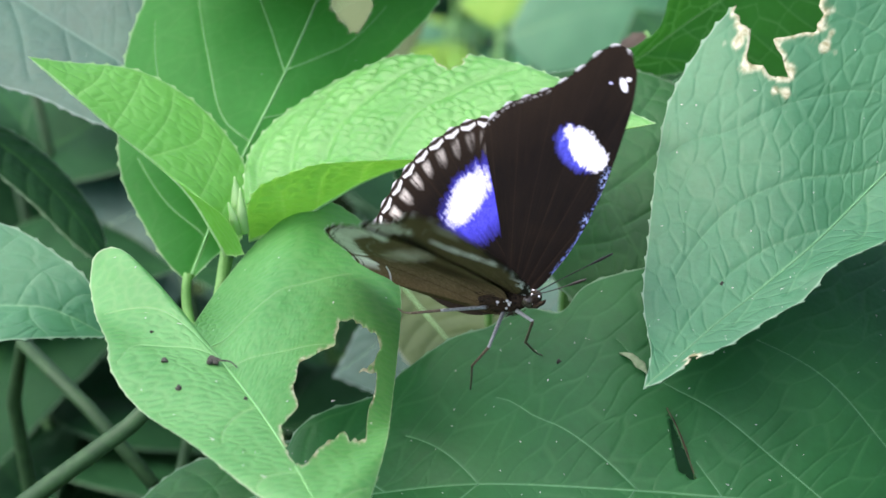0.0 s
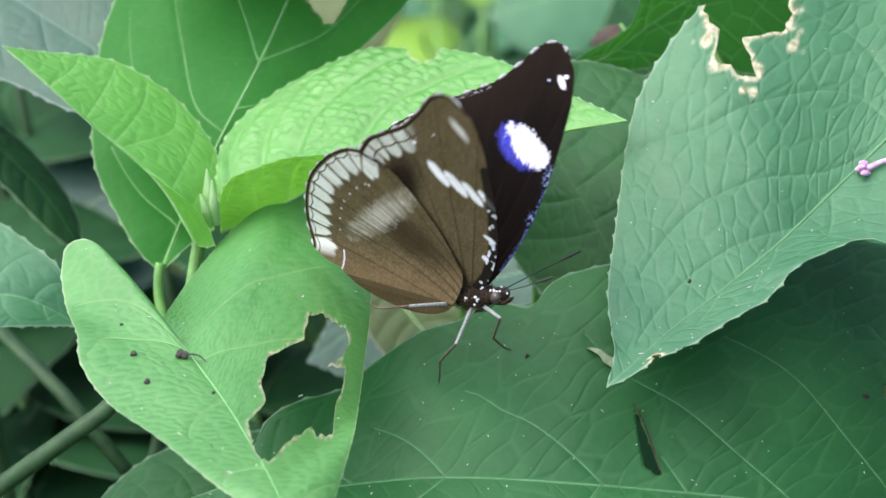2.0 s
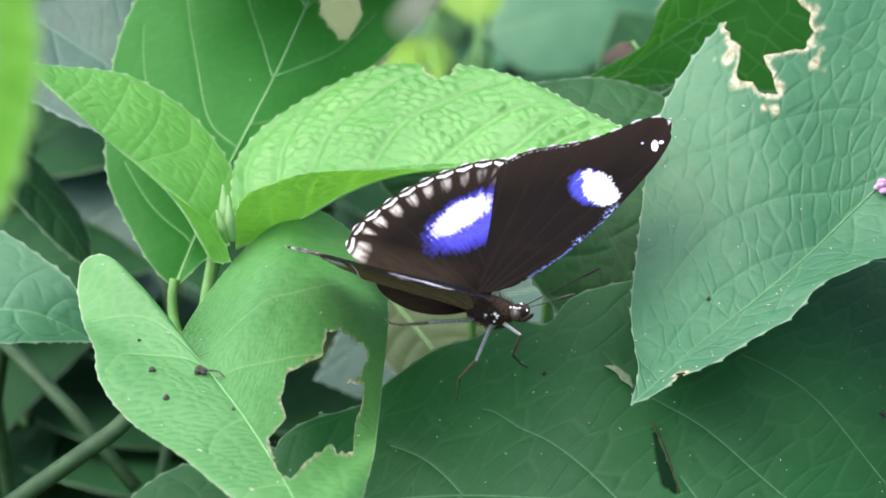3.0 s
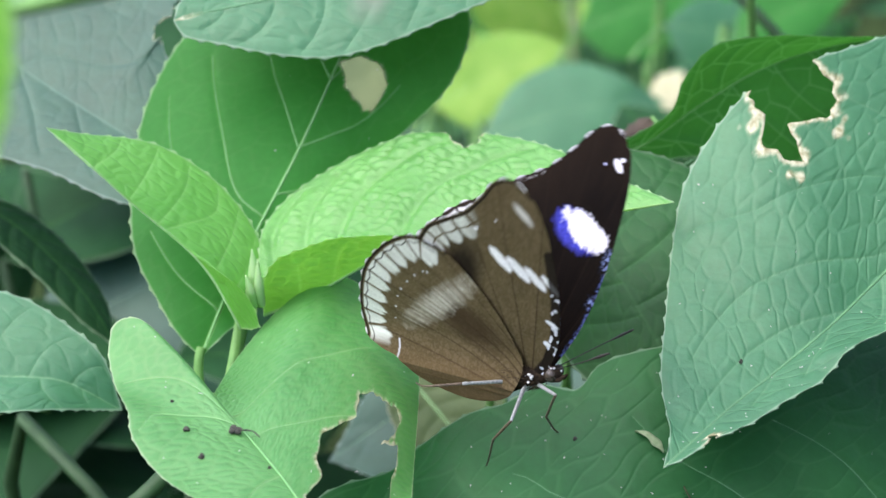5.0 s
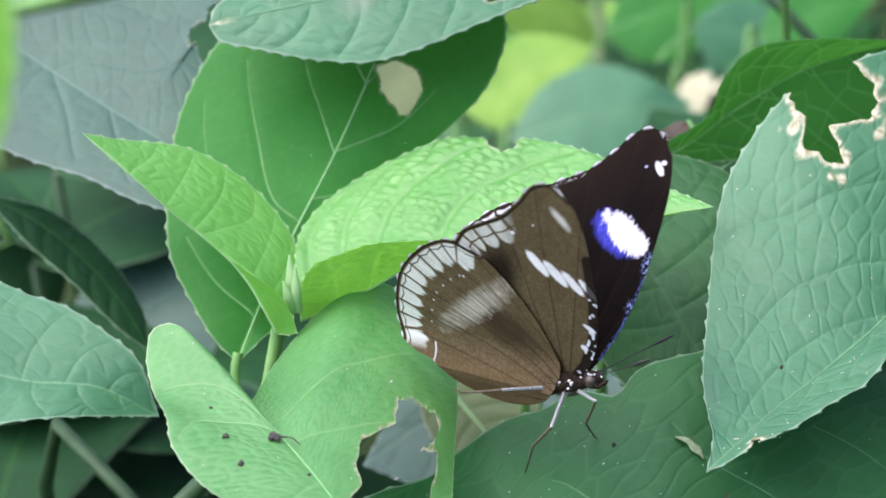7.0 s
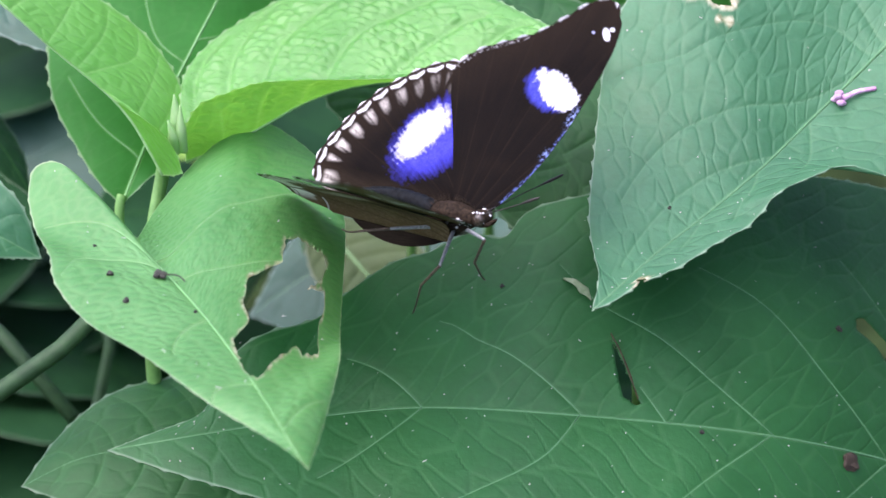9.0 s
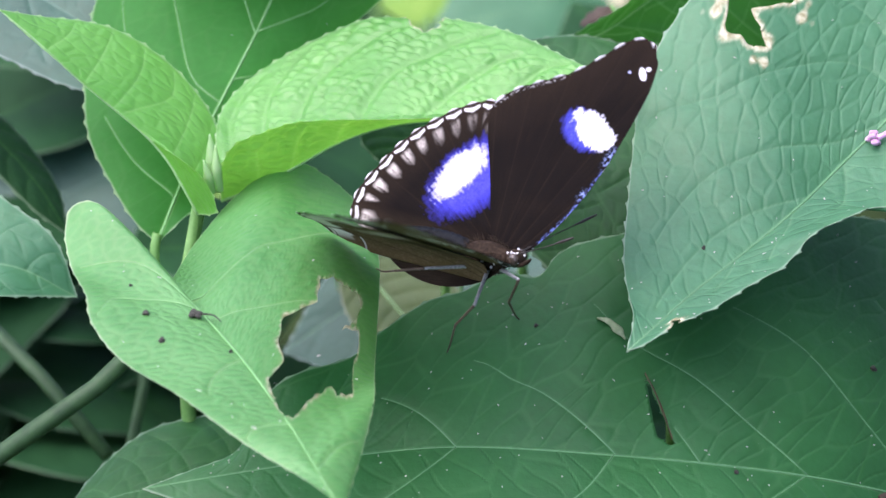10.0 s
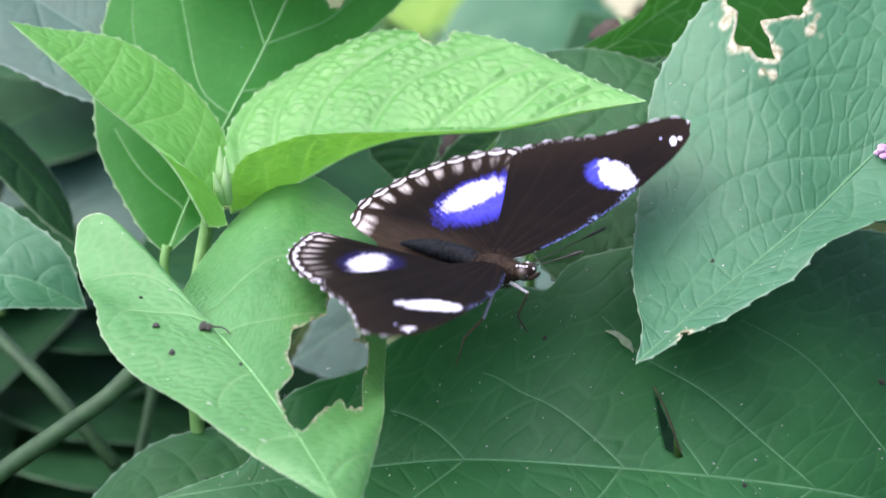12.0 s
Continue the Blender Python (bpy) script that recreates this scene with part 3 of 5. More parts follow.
    leaf(LEAF_QUILT, parent=e, label="bright young quilted leaf with a bitten margin", body_mm=0, rim=0.14, puff=1.1, rib_mm=0.3, pitch=3.3, tooth=0.4, cords=False, net=1.8, sunk=0.25, stretch=1.3, nu=340, nv=110, rib=[(-45.4, 24.8, -1.9), (-41.4, 25.6, -0.8), (-37.6, 26.5, 0.6), (-31.7, 27.3, 3.6), (-25.8, 28.1, 6.7), (-20.0, 28.4, 8.9), (-13.4, 28.3, 10.3), (-0.2, 27.3, 11.6), (12.0, 27.1, 14.5), (23.6, 25.7, 17.4)],
     left=[(-45.4, 24.8, -1.9), (-46.7, 35.1, 4.1), (-46.3, 42.7, 5.4), (-42.7, 49.6, 7.2), (-34.8, 54.2, 10.7), (-26.6, 56.3, 13.9), (-20.5, 55.6, 16.4), (-14.4, 54.0, 17.2), (-6.4, 51.3, 18.0), (0.4, 47.2, 18.5), (6.1, 42.8, 18.4), (14.3, 35.6, 17.2), (23.6, 25.7, 17.4)],
     right=[(-45.4, 24.8, -1.9), (-44.6, 22.4, 5.9), (-42.0, 20.7, 11.0), (-37.1, 20.1, 13.6), (-32.4, 20.0, 15.2), (-26.0, 20.4, 15.4), (-19.6, 21.4, 14.8), (-9.5, 22.6, 14.2), (-0.2, 23.9, 13.8), (11.9, 25.4, 15.7), (23.6, 25.7, 17.4)],
     holes=[[(0.554, -1.080), (0.558, -0.870), (0.575, -0.800), (0.592, -0.820), (0.613, -0.940), (0.621, -1.080), (0.592, -1.080)]],
     veins=[[(0.033, -0.003), (0.163, -0.820), (0.283, -0.940)], [(0.096, -0.003), (0.258, -0.660), (0.367, -0.930)], [(0.183, -0.020), (0.354, -0.570), (0.487, -0.780), (0.533, -0.870)], [(0.350, -0.020), (0.454, -0.340), (0.604, -0.650), (0.708, -0.910)], [(0.504, -0.003), (0.617, -0.290), (0.750, -0.660)], [(0.637, -0.003), (0.738, -0.260), (0.850, -0.790)], [(0.742, -0.003), (0.842, -0.300), (0.921, -0.780)], [(0.087, 0.020), (0.188, 0.680)], [(0.179, 0.003), (0.292, 0.640)], [(0.300, 0.020), (0.396, 0.720)]])
    # leaf buds at the growing tip
    for a, b, c2, w in (((-45.5, 20.1, 4.0), (-45.7, 20.5, 8.7), (-45.9, 21.6, 12.7), 1.2), ((-44.8, 18.8, 3.7), (-44.9, 18.5, 7.2), (-44.9, 19.8, 11.6), 0.9),
                        ((-46.0, 18.7, 3.6), (-46.3, 18.2, 6.8), (-46.9, 18.6, 9.6), 0.9)):
        stalk(e, [a, b, c2], [w * 0.8, w, 0.12], LEAF_YOUNG, name="bud")


build_shoot()


def build_broad_leaves():
    single_leaf("broad dark green leaf with a straight midrib and slit-shaped holes", LEAF_BROAD, down=(30, 30), key="broad", rib_mm=0.28, rib_material=RIB_DEEP,
                pitch=5.0, tooth=0.3, nu=460, nv=150, net=3.8, stretch=3.0, rim=0, nibble=0.0004, seed=5, sunk=0.08, puff=0.09, rib=[(108.9, 9.5, -68.4), (87.1, 1.3, -55.8), (69.8, -5.3, -44.4), (47.3, -12.7, -32.6), (17.0, -15.8, -25.4), (-7.7, -15.4, -23.5), (-22.8, -14.9, -25.1), (-37.9, -15.0, -27.4), (-56.8, -15.4, -30.5)],
     left=[(108.9, 9.5, -68.4), (109.5, 41.3, -48.7), (93.6, 49.7, -32.5), (69.4, 40.6, -17.9), (42.1, 28.1, -8.5), (21.9, 21.8, -7.8), (11.3, 17.9, -8.6), (6.8, 13.1, -10.5), (1.3, 14.5, -10.4), (-5.3, 11.3, -11.8), (-10.9, 9.7, -12.5), (-19.2, 4.5, -15.3), (-23.8, 1.7, -17.9), (-32.2, -1.1, -18.8), (-36.6, -3.4, -20.6), (-39.5, -8.2, -24.5), (-42.6, -11.1, -27.2), (-48.8, -13.1, -28.6), (-56.8, -15.4, -30.5)],
     right=[(108.9, 9.5, -68.4), (94.5, -8.9, -71.3), (70.2, -28.3, -65.1), (38.9, -45.7, -45.0), (13.1, -47.8, -34.3), (-7.4, -41.4, -30.6), (-20.0, -35.0, -30.3), (-33.0, -27.7, -30.5), (-46.6, -20.6, -30.9), (-56.8, -15.4, -30.5)],
     holes=[[(0.571, -0.320), (0.567, -0.290), (0.554, -0.200), (0.542, -0.110), (0.533, -0.060), (0.537, -0.050), (0.550, -0.080), (0.558, -0.160)], [(0.350, -0.450), (0.342, -0.460), (0.304, -0.380), (0.287, -0.300), (0.296, -0.300), (0.321, -0.370), (0.346, -0.410)]],
     veins=[[(0.588, -0.020), (0.637, -0.200), (0.667, -0.310), (0.717, -0.480)], [(0.412, -0.020), (0.467, -0.140), (0.529, -0.310), (0.583, -0.450), (0.621, -0.660)], [(0.267, -0.003), (0.367, -0.230), (0.446, -0.460), (0.508, -0.590)], [(0.725, -0.020), (0.754, -0.200), (0.792, -0.400)], [(0.146, -0.020), (0.275, -0.350), (0.379, -0.660)], [(0.588, 0.020), (0.621, 0.260), (0.675, 0.510), (0.717, 0.710)], [(0.412, 0.020), (0.479, 0.270), (0.537, 0.530)], [(0.267, 0.020), (0.342, 0.300), (0.400, 0.500)], [(0.725, 0.020), (0.771, 0.340), (0.812, 0.630)], [(0.808, -0.020), (0.846, -0.270)], [(0.508, -0.003), (0.537, -0.120)]])
    single_leaf("quilted leaf half hidden below others, shade in its green", LEAF_BROAD_SHADED, down=(0, 25), puff=0.2, count=8, sweep=0.12, rib_mm=0.15, rib_material=RIB_DEEP, cords=False, net=2.8, nu=200, nv=60, rib=[(28.9, 16.3, -22.9), (23.6, 24.2, -14.2), (18.4, 35.1, -8.3), (13.1, 46.5, -3.4), (8.6, 57.0, 0.1), (3.9, 68.2, 4.8)],
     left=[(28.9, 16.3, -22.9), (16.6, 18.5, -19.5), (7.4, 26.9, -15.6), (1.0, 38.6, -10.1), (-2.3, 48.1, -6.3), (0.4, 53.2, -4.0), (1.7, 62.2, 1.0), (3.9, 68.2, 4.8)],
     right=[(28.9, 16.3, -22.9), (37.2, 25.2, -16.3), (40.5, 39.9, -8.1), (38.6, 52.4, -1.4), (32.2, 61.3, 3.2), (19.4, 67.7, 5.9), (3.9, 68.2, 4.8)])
    single_leaf("large bluish leaf flecked with dust", LEAF_GREY, down=(-30, 10), key="grey", puff=0.1, rib_mm=0.2, rib_material=RIB_DEEP, cords=False, seed=8, rim=0.12, net=3.4, sunk=0.14, stretch=2.6, nu=260, nv=90, rib=[(-136.9, 120.0, 26.6), (-119.3, 110.3, 20.3), (-104.5, 100.9, 14.8), (-90.1, 91.3, 9.1), (-76.0, 82.1, 4.0), (-62.6, 74.6, -2.1)],
     left=[(-136.9, 120.0, 26.6), (-126.6, 138.8, 38.9), (-97.2, 139.3, 37.7), (-73.0, 127.7, 27.7), (-64.0, 115.8, 22.4), (-66.1, 107.5, 19.9), (-70.8, 101.9, 16.4), (-66.9, 92.5, 9.6), (-62.6, 74.6, -2.1)],
     right=[(-136.9, 120.0, 26.6), (-132.9, 97.7, 15.3), (-115.5, 84.9, 7.5), (-101.4, 77.4, 3.5), (-90.0, 73.3, 1.5), (-78.7, 67.5, -1.3), (-70.3, 66.8, -3.2), (-62.6, 74.6, -2.1)],
     holes=[[(0.658, -1.080), (0.671, -0.910), (0.667, -0.780), (0.692, -0.770), (0.675, -0.620), (0.717, -0.640), (0.796, -1.080), (0.725, -0.960), (0.675, -1.080)]],
     veins=[[(0.512, 0.020), (0.596, 0.320), (0.667, 0.800)], [(0.512, -0.020), (0.558, -0.140), (0.658, -0.260), (0.808, -0.910)], [(0.675, 0.020), (0.725, 0.350), (0.783, 0.780)], [(0.329, -0.020), (0.379, -0.190), (0.487, -0.420), (0.613, -0.530)], [(0.329, 0.020), (0.492, 0.490)], [(0.821, 0.020), (0.854, 0.440)]])
    single_leaf("pale bluish-green leaf with fine teeth", LEAF_PALE, down=(-30, 10), key="side", puff=0.07, count=6, rib_mm=0.3, rib_material=RIB_DEEP, cords=False, net=2.6, sunk=0.08, rib=[(-115.3, 19.5, -2.5), (-104.9, 18.8, -4.6), (-91.0, 18.2, -8.6), (-80.1, 19.6, -10.9), (-70.4, 19.8, -17.3)],
     left=[(-115.3, 19.5, -2.5), (-110.1, 32.0, 0.9), (-99.2, 35.7, 0.7), (-93.1, 33.9, -0.9), (-87.1, 32.3, -2.2), (-80.9, 28.9, -4.5), (-73.9, 24.6, -8.6), (-70.4, 19.8, -17.3)],
     right=[(-115.3, 19.5, -2.5), (-107.5, 7.4, -8.2), (-94.8, 8.0, -10.1), (-89.5, 9.3, -10.3), (-81.0, 13.0, -12.4), (-74.5, 17.3, -15.4), (-70.4, 19.8, -17.3)])
    single_leaf("dull green leaf with a dry bleached tip", LEAF_PALE, down=(60, 120), puff=0.18, sunk=0.2, nu=200, nv=60, count=8, rib_mm=0.4, rib_material=RIB_DEEP, cords=False,
                dry_patches=((0.985, 0.0, 4.0),), net=2.4, rib=[(7.1, 93.6, 47.4), (-3.5, 85.1, 43.2), (-13.9, 79.8, 40.7), (-29.1, 73.3, 38.3), (-44.1, 68.8, 37.4), (-54.0, 66.7, 36.4), (-62.1, 64.7, 35.4)],
     left=[(7.1, 93.6, 47.4), (-8.5, 101.6, 50.5), (-29.7, 97.8, 49.2), (-45.1, 88.2, 45.5), (-54.8, 77.2, 40.8), (-57.3, 72.4, 38.5), (-61.0, 68.3, 37.6), (-62.1, 64.7, 35.4)],
     right=[(7.1, 93.6, 47.4), (7.7, 82.4, 41.7), (0.2, 71.7, 37.5), (-8.9, 66.8, 35.6), (-17.9, 62.9, 33.4), (-25.9, 60.3, 31.3), (-33.9, 59.2, 29.9), (-43.8, 59.3, 30.7), (-53.8, 61.0, 32.3), (-60.1, 62.5, 33.4), (-62.1, 64.7, 35.4)],
     holes=[[(0.412, 0.590), (0.379, 0.660), (0.325, 0.630), (0.317, 0.770), (0.371, 0.810), (0.412, 0.780)]])
    single_leaf("dark upright leaf seen from its netted underside", LEAF_UNDER, down=(0, 40), body_mm=0, puff=0.3, count=7, rib_mm=0.12, cords=False, net=6.0, stretch=1.3, nu=200, nv=60, rib=[(12.1, 68.6, 2.7), (21.6, 69.6, 5.8), (32.1, 72.4, 12.2), (43.4, 74.1, 18.5), (56.0, 76.4, 21.6), (70.9, 79.5, 22.1)],
     left=[(12.1, 68.6, 2.7), (18.3, 68.2, 7.7), (26.4, 67.3, 13.6), (28.8, 66.7, 20.7), (34.2, 66.9, 26.8), (45.2, 67.1, 28.3), (56.8, 69.9, 26.5), (70.9, 79.5, 22.1)],
     right=[(12.1, 68.6, 2.7), (19.6, 70.5, 1.4), (30.2, 72.2, 1.8), (40.9, 73.5, 1.2), (51.4, 73.0, -0.4), (61.7, 73.7, 4.3), (70.9, 79.5, 22.1)])
    single_leaf("green leaf darkened for the shade of another", LEAF_SHADE, down=(0, 40), puff=0.2, count=7, rib_mm=0.3, rib_material=RIB_DEEP, cords=False, rib=[(40.8, 74.4, 6.9), (34.6, 74.0, 2.5), (27.2, 73.6, -1.8), (17.7, 74.4, -3.8), (10.3, 75.2, -5.8)],
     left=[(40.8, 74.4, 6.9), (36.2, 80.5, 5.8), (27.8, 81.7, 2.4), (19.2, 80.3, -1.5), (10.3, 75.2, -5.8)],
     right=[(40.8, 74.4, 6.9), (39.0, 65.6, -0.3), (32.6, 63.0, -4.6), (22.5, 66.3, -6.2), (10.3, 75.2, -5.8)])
    single_leaf("leaf low beneath the others, shade in its deep green", LEAF_BROAD_SHADED, down=(0, 20), puff=0.12, count=7, rib_mm=0.12, rib_material=RIB_DEEP, cords=False, net=3.2, sunk=0.12, rib=[(-21.4, 4.0, -51.0), (-35.7, 4.4, -47.2), (-49.8, 3.7, -45.0), (-64.0, 2.2, -45.8), (-74.6, -1.0, -49.2)],
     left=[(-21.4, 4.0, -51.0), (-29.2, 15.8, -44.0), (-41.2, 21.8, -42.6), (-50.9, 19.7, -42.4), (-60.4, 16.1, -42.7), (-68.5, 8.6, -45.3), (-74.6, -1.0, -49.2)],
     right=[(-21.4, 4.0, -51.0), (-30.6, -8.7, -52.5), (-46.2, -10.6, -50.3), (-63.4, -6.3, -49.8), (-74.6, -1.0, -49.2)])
    single_leaf("narrow leaf deep among the stems, its shade in the colour", LEAF_SHADE, down=(0, 30), puff=0.3, rib_mm=0.15, rib_material=STEM_DARK, cords=False, nu=80, nv=24, rib=[(-9.7, 72.5, -8.9), (-12.1, 68.5, -11.5), (-15.1, 64.5, -14.1), (-18.3, 60.3, -17.0)],
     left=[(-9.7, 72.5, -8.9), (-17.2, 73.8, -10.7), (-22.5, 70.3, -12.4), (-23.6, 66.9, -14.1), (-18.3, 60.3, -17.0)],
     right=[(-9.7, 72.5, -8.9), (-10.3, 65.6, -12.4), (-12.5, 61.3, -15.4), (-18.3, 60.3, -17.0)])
    single_leaf("toothed leaf deep among the stems, its shade in the colour", LEAF_SHADE, down=(0, 30), puff=0.3, rib_mm=0.15, rib_material=STEM_DARK, cords=False, nu=80, nv=24, rib=[(4.1, 71.2, -10.9), (-0.3, 68.1, -12.2), (-5.6, 64.1, -14.7), (-12.0, 60.2, -17.1)],
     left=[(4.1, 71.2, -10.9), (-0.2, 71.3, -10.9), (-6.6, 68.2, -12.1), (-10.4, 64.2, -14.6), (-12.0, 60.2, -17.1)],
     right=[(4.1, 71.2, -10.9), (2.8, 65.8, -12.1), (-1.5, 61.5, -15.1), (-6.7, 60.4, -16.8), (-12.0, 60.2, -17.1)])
    single_leaf("dull olive leaf lying low in the gap", LEAF_OLIVE, down=(0, 30), puff=0.15, rib_mm=0.4, cords=False, nu=80, nv=24, rib=[(-29.0, 116.0, -69.7), (-24.0, 109.2, -72.8), (-16.7, 99.3, -76.8), (-11.9, 91.1, -80.1)],
     left=[(-29.0, 116.0, -69.7), (-31.3, 107.7, -71.7), (-28.8, 97.9, -75.6), (-21.5, 90.5, -79.5), (-11.9, 91.1, -80.1)],
     right=[(-29.0, 116.0, -69.7), (-17.8, 115.1, -70.9), (-6.7, 108.7, -73.0), (-4.5, 99.0, -76.9), (-11.9, 91.1, -80.1)])
    single_leaf("grey-green leaf lying low in the gap", LEAF_GREY, down=(0, 30), puff=0.15, rib_mm=0.1, cords=False, nu=80, nv=24, rib=[(24.2, 126.7, -70.2), (11.4, 125.2, -76.5), (-6.6, 126.2, -82.7), (-30.1, 124.3, -90.1), (-45.9, 119.0, -98.7)],
     left=[(24.2, 126.7, -70.2), (9.3, 137.0, -73.1), (-11.6, 139.5, -77.1), (-32.8, 135.1, -84.6), (-45.9, 119.0, -98.7)],
     right=[(24.2, 126.7, -70.2), (17.2, 115.6, -76.5), (0.8, 114.2, -82.7), (-24.9, 107.5, -97.4), (-45.9, 119.0, -98.7)])
    single_leaf("withered brown leaf on its stalk", DEAD, down=(0, 20), stalk_mm=0.6, puff=0.3, rib_mm=0.2, rib_material=DEAD, cords=False, nu=40, nv=16, rib=[(26.5, 108.3, -7.3), (24.3, 107.3, -9.0), (21.7, 105.7, -9.7), (19.9, 105.3, -10.2)],
     left=[(26.5, 108.3, -7.3), (23.9, 109.9, -8.5), (21.5, 108.1, -9.3), (19.9, 105.3, -10.2)],
     right=[(26.5, 108.3, -7.3), (26.3, 106.4, -8.6), (23.6, 104.5, -9.9), (19.9, 105.3, -10.2)])
    single_leaf("withered brown leaf on its stalk", DEAD, down=(0, 20), stalk_mm=0.6, puff=0.3, rib_mm=0.2, rib_material=DEAD, cords=False, nu=40, nv=16, rib=[(-6.5, 77.8, -15.5), (-7.7, 75.5, -17.3), (-9.3, 73.5, -18.6), (-11.0, 72.7, -19.8)],
     left=[(-6.5, 77.8, -15.5), (-9.3, 79.0, -17.4), (-10.9, 76.1, -18.2), (-11.0, 72.7, -19.8)],
     right=[(-6.5, 77.8, -15.5), (-5.0, 74.3, -15.5), (-7.2, 71.7, -17.7), (-11.0, 72.7, -19.8)])
    single_leaf("long drooping leaf, deep shade put into its green", LEAF_SHADE, down=(-20, 30), puff=0.3, rib_mm=0.15, rib_material=STEM_DARK, cords=False, nu=80, nv=24, rib=[(-116.2, 94.3, -12.4), (-102.9, 87.7, -16.9), (-93.3, 80.5, -22.1), (-86.0, 73.4, -27.2), (-80.6, 66.6, -33.5)],
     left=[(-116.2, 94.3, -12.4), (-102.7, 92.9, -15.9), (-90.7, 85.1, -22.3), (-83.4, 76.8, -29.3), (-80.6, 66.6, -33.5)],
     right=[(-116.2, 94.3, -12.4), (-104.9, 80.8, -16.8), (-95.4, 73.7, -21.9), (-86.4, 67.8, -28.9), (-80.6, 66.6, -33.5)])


build_broad_leaves()
right_plant = single_leaf("dull green leaf with a bleached eaten margin", LEAF_PALE, down=(40, 30), key="right", puff=0.08, rib_mm=0.3, rib_material=RIB_DEEP, cords=False, bulge=0.0,
                          pitch=4.8, tooth=0.5, nu=300, nv=110, rim=0.75, dry_patches=((0.995, 0.0, 1.2), (0.355, -0.66, 1.3), (0.475, -0.88, 1.5), (0.445, -0.585, 1.0)), seed=6, net=3.0, stretch=1.6, sunk=0.16, rib=[(76.9, 37.2, 15.8), (66.4, 28.8, 9.9), (56.5, 19.3, 5.8), (48.0, 9.7, 3.6), (39.0, 1.1, 1.3), (29.2, -8.3, -0.6), (23.4, -14.9, -1.6), (18.5, -20.2, -2.6)],
     left=[(76.9, 37.2, 15.8), (76.7, 58.3, 24.8), (67.8, 65.0, 29.1), (58.1, 60.1, 29.4), (47.4, 53.7, 28.9), (37.6, 47.5, 26.8), (29.8, 40.3, 20.4), (25.8, 34.0, 15.8), (24.0, 28.1, 11.5), (21.0, 10.1, 4.1), (19.6, -0.7, 1.4), (19.7, -6.2, -0.2), (20.1, -13.5, -0.9), (18.5, -20.2, -2.6)],
     right=[(76.9, 37.2, 15.8), (84.3, 9.5, 6.9), (71.2, 4.9, 3.8), (61.0, 7.5, 5.1), (55.2, 4.9, 4.8), (49.5, 1.8, 3.8), (46.4, -1.5, 2.3), (43.9, -4.3, 1.6), (38.8, -7.3, 0.6), (32.3, -11.8, -0.8), (25.9, -15.6, -1.1), (22.3, -18.5, -1.9), (18.5, -20.2, -2.6)],
     holes=[[(0.471, -0.980), (0.458, -0.870), (0.479, -0.770), (0.458, -0.670), (0.429, -0.610), (0.433, -0.790), (0.371, -0.730), (0.350, -0.790), (0.350, -0.870), (0.388, -1.080), (0.425, -1.080)], [(0.892, 0.390), (0.896, 0.800), (0.908, 1.080), (0.921, 1.080)]],
     veins=[[(0.121, -0.020), (0.304, -0.400), (0.442, -0.520), (0.533, -0.600), (0.650, -0.900)], [(0.208, -0.020), (0.333, -0.090), (0.483, -0.250), (0.625, -0.410), (0.792, -0.580)], [(0.479, -0.020), (0.604, -0.130), (0.758, -0.220), (0.883, -0.230)], [(0.075, -0.003), (0.258, -0.590), (0.346, -0.810)], [(0.342, 0.020), (0.500, 0.410)], [(0.517, 0.020), (0.692, 0.610)], [(0.679, 0.020), (0.792, 0.410)]])
near_leaf = single_leaf("bright lime-green leaf close in front of the others", LEAF_NEAR, down=(-170, -20), puff=0.1, rib_mm=0.3, cords=False, nu=60, nv=20, rib=[(-30.3, -132.5, 129.3), (-30.0, -134.8, 126.0), (-29.9, -138.5, 120.6), (-30.4, -141.9, 115.5), (-31.8, -144.9, 111.2), (-33.1, -147.5, 107.6)],
     left=[(-30.3, -132.5, 129.3), (-33.4, -133.1, 125.2), (-35.4, -136.0, 119.3), (-35.4, -139.5, 114.2), (-34.4, -143.3, 110.2), (-33.1, -147.5, 107.6)],
     right=[(-30.3, -132.5, 129.3), (-27.5, -134.3, 126.5), (-26.5, -137.9, 121.1), (-27.5, -141.8, 115.5), (-29.6, -144.9, 111.2), (-33.1, -147.5, 107.6)])


def far_leaf(label, material, x, y, z, length, half, turn):
    """A leaf of a plant behind the others: its middle (millimetres about ORIGIN), size, and turn in the upright plane."""
    a = radians(turn)
    mid, along, over = np.array((x, y, z), float), np.array((math.cos(a), 0.25, math.sin(a))), np.array((-math.sin(a) * 0.75, 1.0, math.cos(a) * 0.75))
    q = lambda f, w, sag=0.0: tuple(mid + along * f * length + over * w * half + np.array((0, 0, -sag * length)))
    return single_leaf(label, material, down=(0, 30), puff=0.3, cords=False, net=6, rib_mm=0.3, pitch=14, tooth=1.0, nu=60, nv=20, count=5,
                       rib=[q(-0.5, 0), q(-0.2, 0, -0.03), q(0.2, 0, -0.03), q(0.5, 0, 0.04)],
                       left=[q(-0.5, 0), q(-0.3, 0.8), q(0.0, 1.0), q(0.3, 0.5), q(0.5, 0, 0.04)],
                       right=[q(-0.5, 0), q(-0.3, -0.8), q(0.0, -1.0), q(0.3, -0.5), q(0.5, 0, 0.04)])


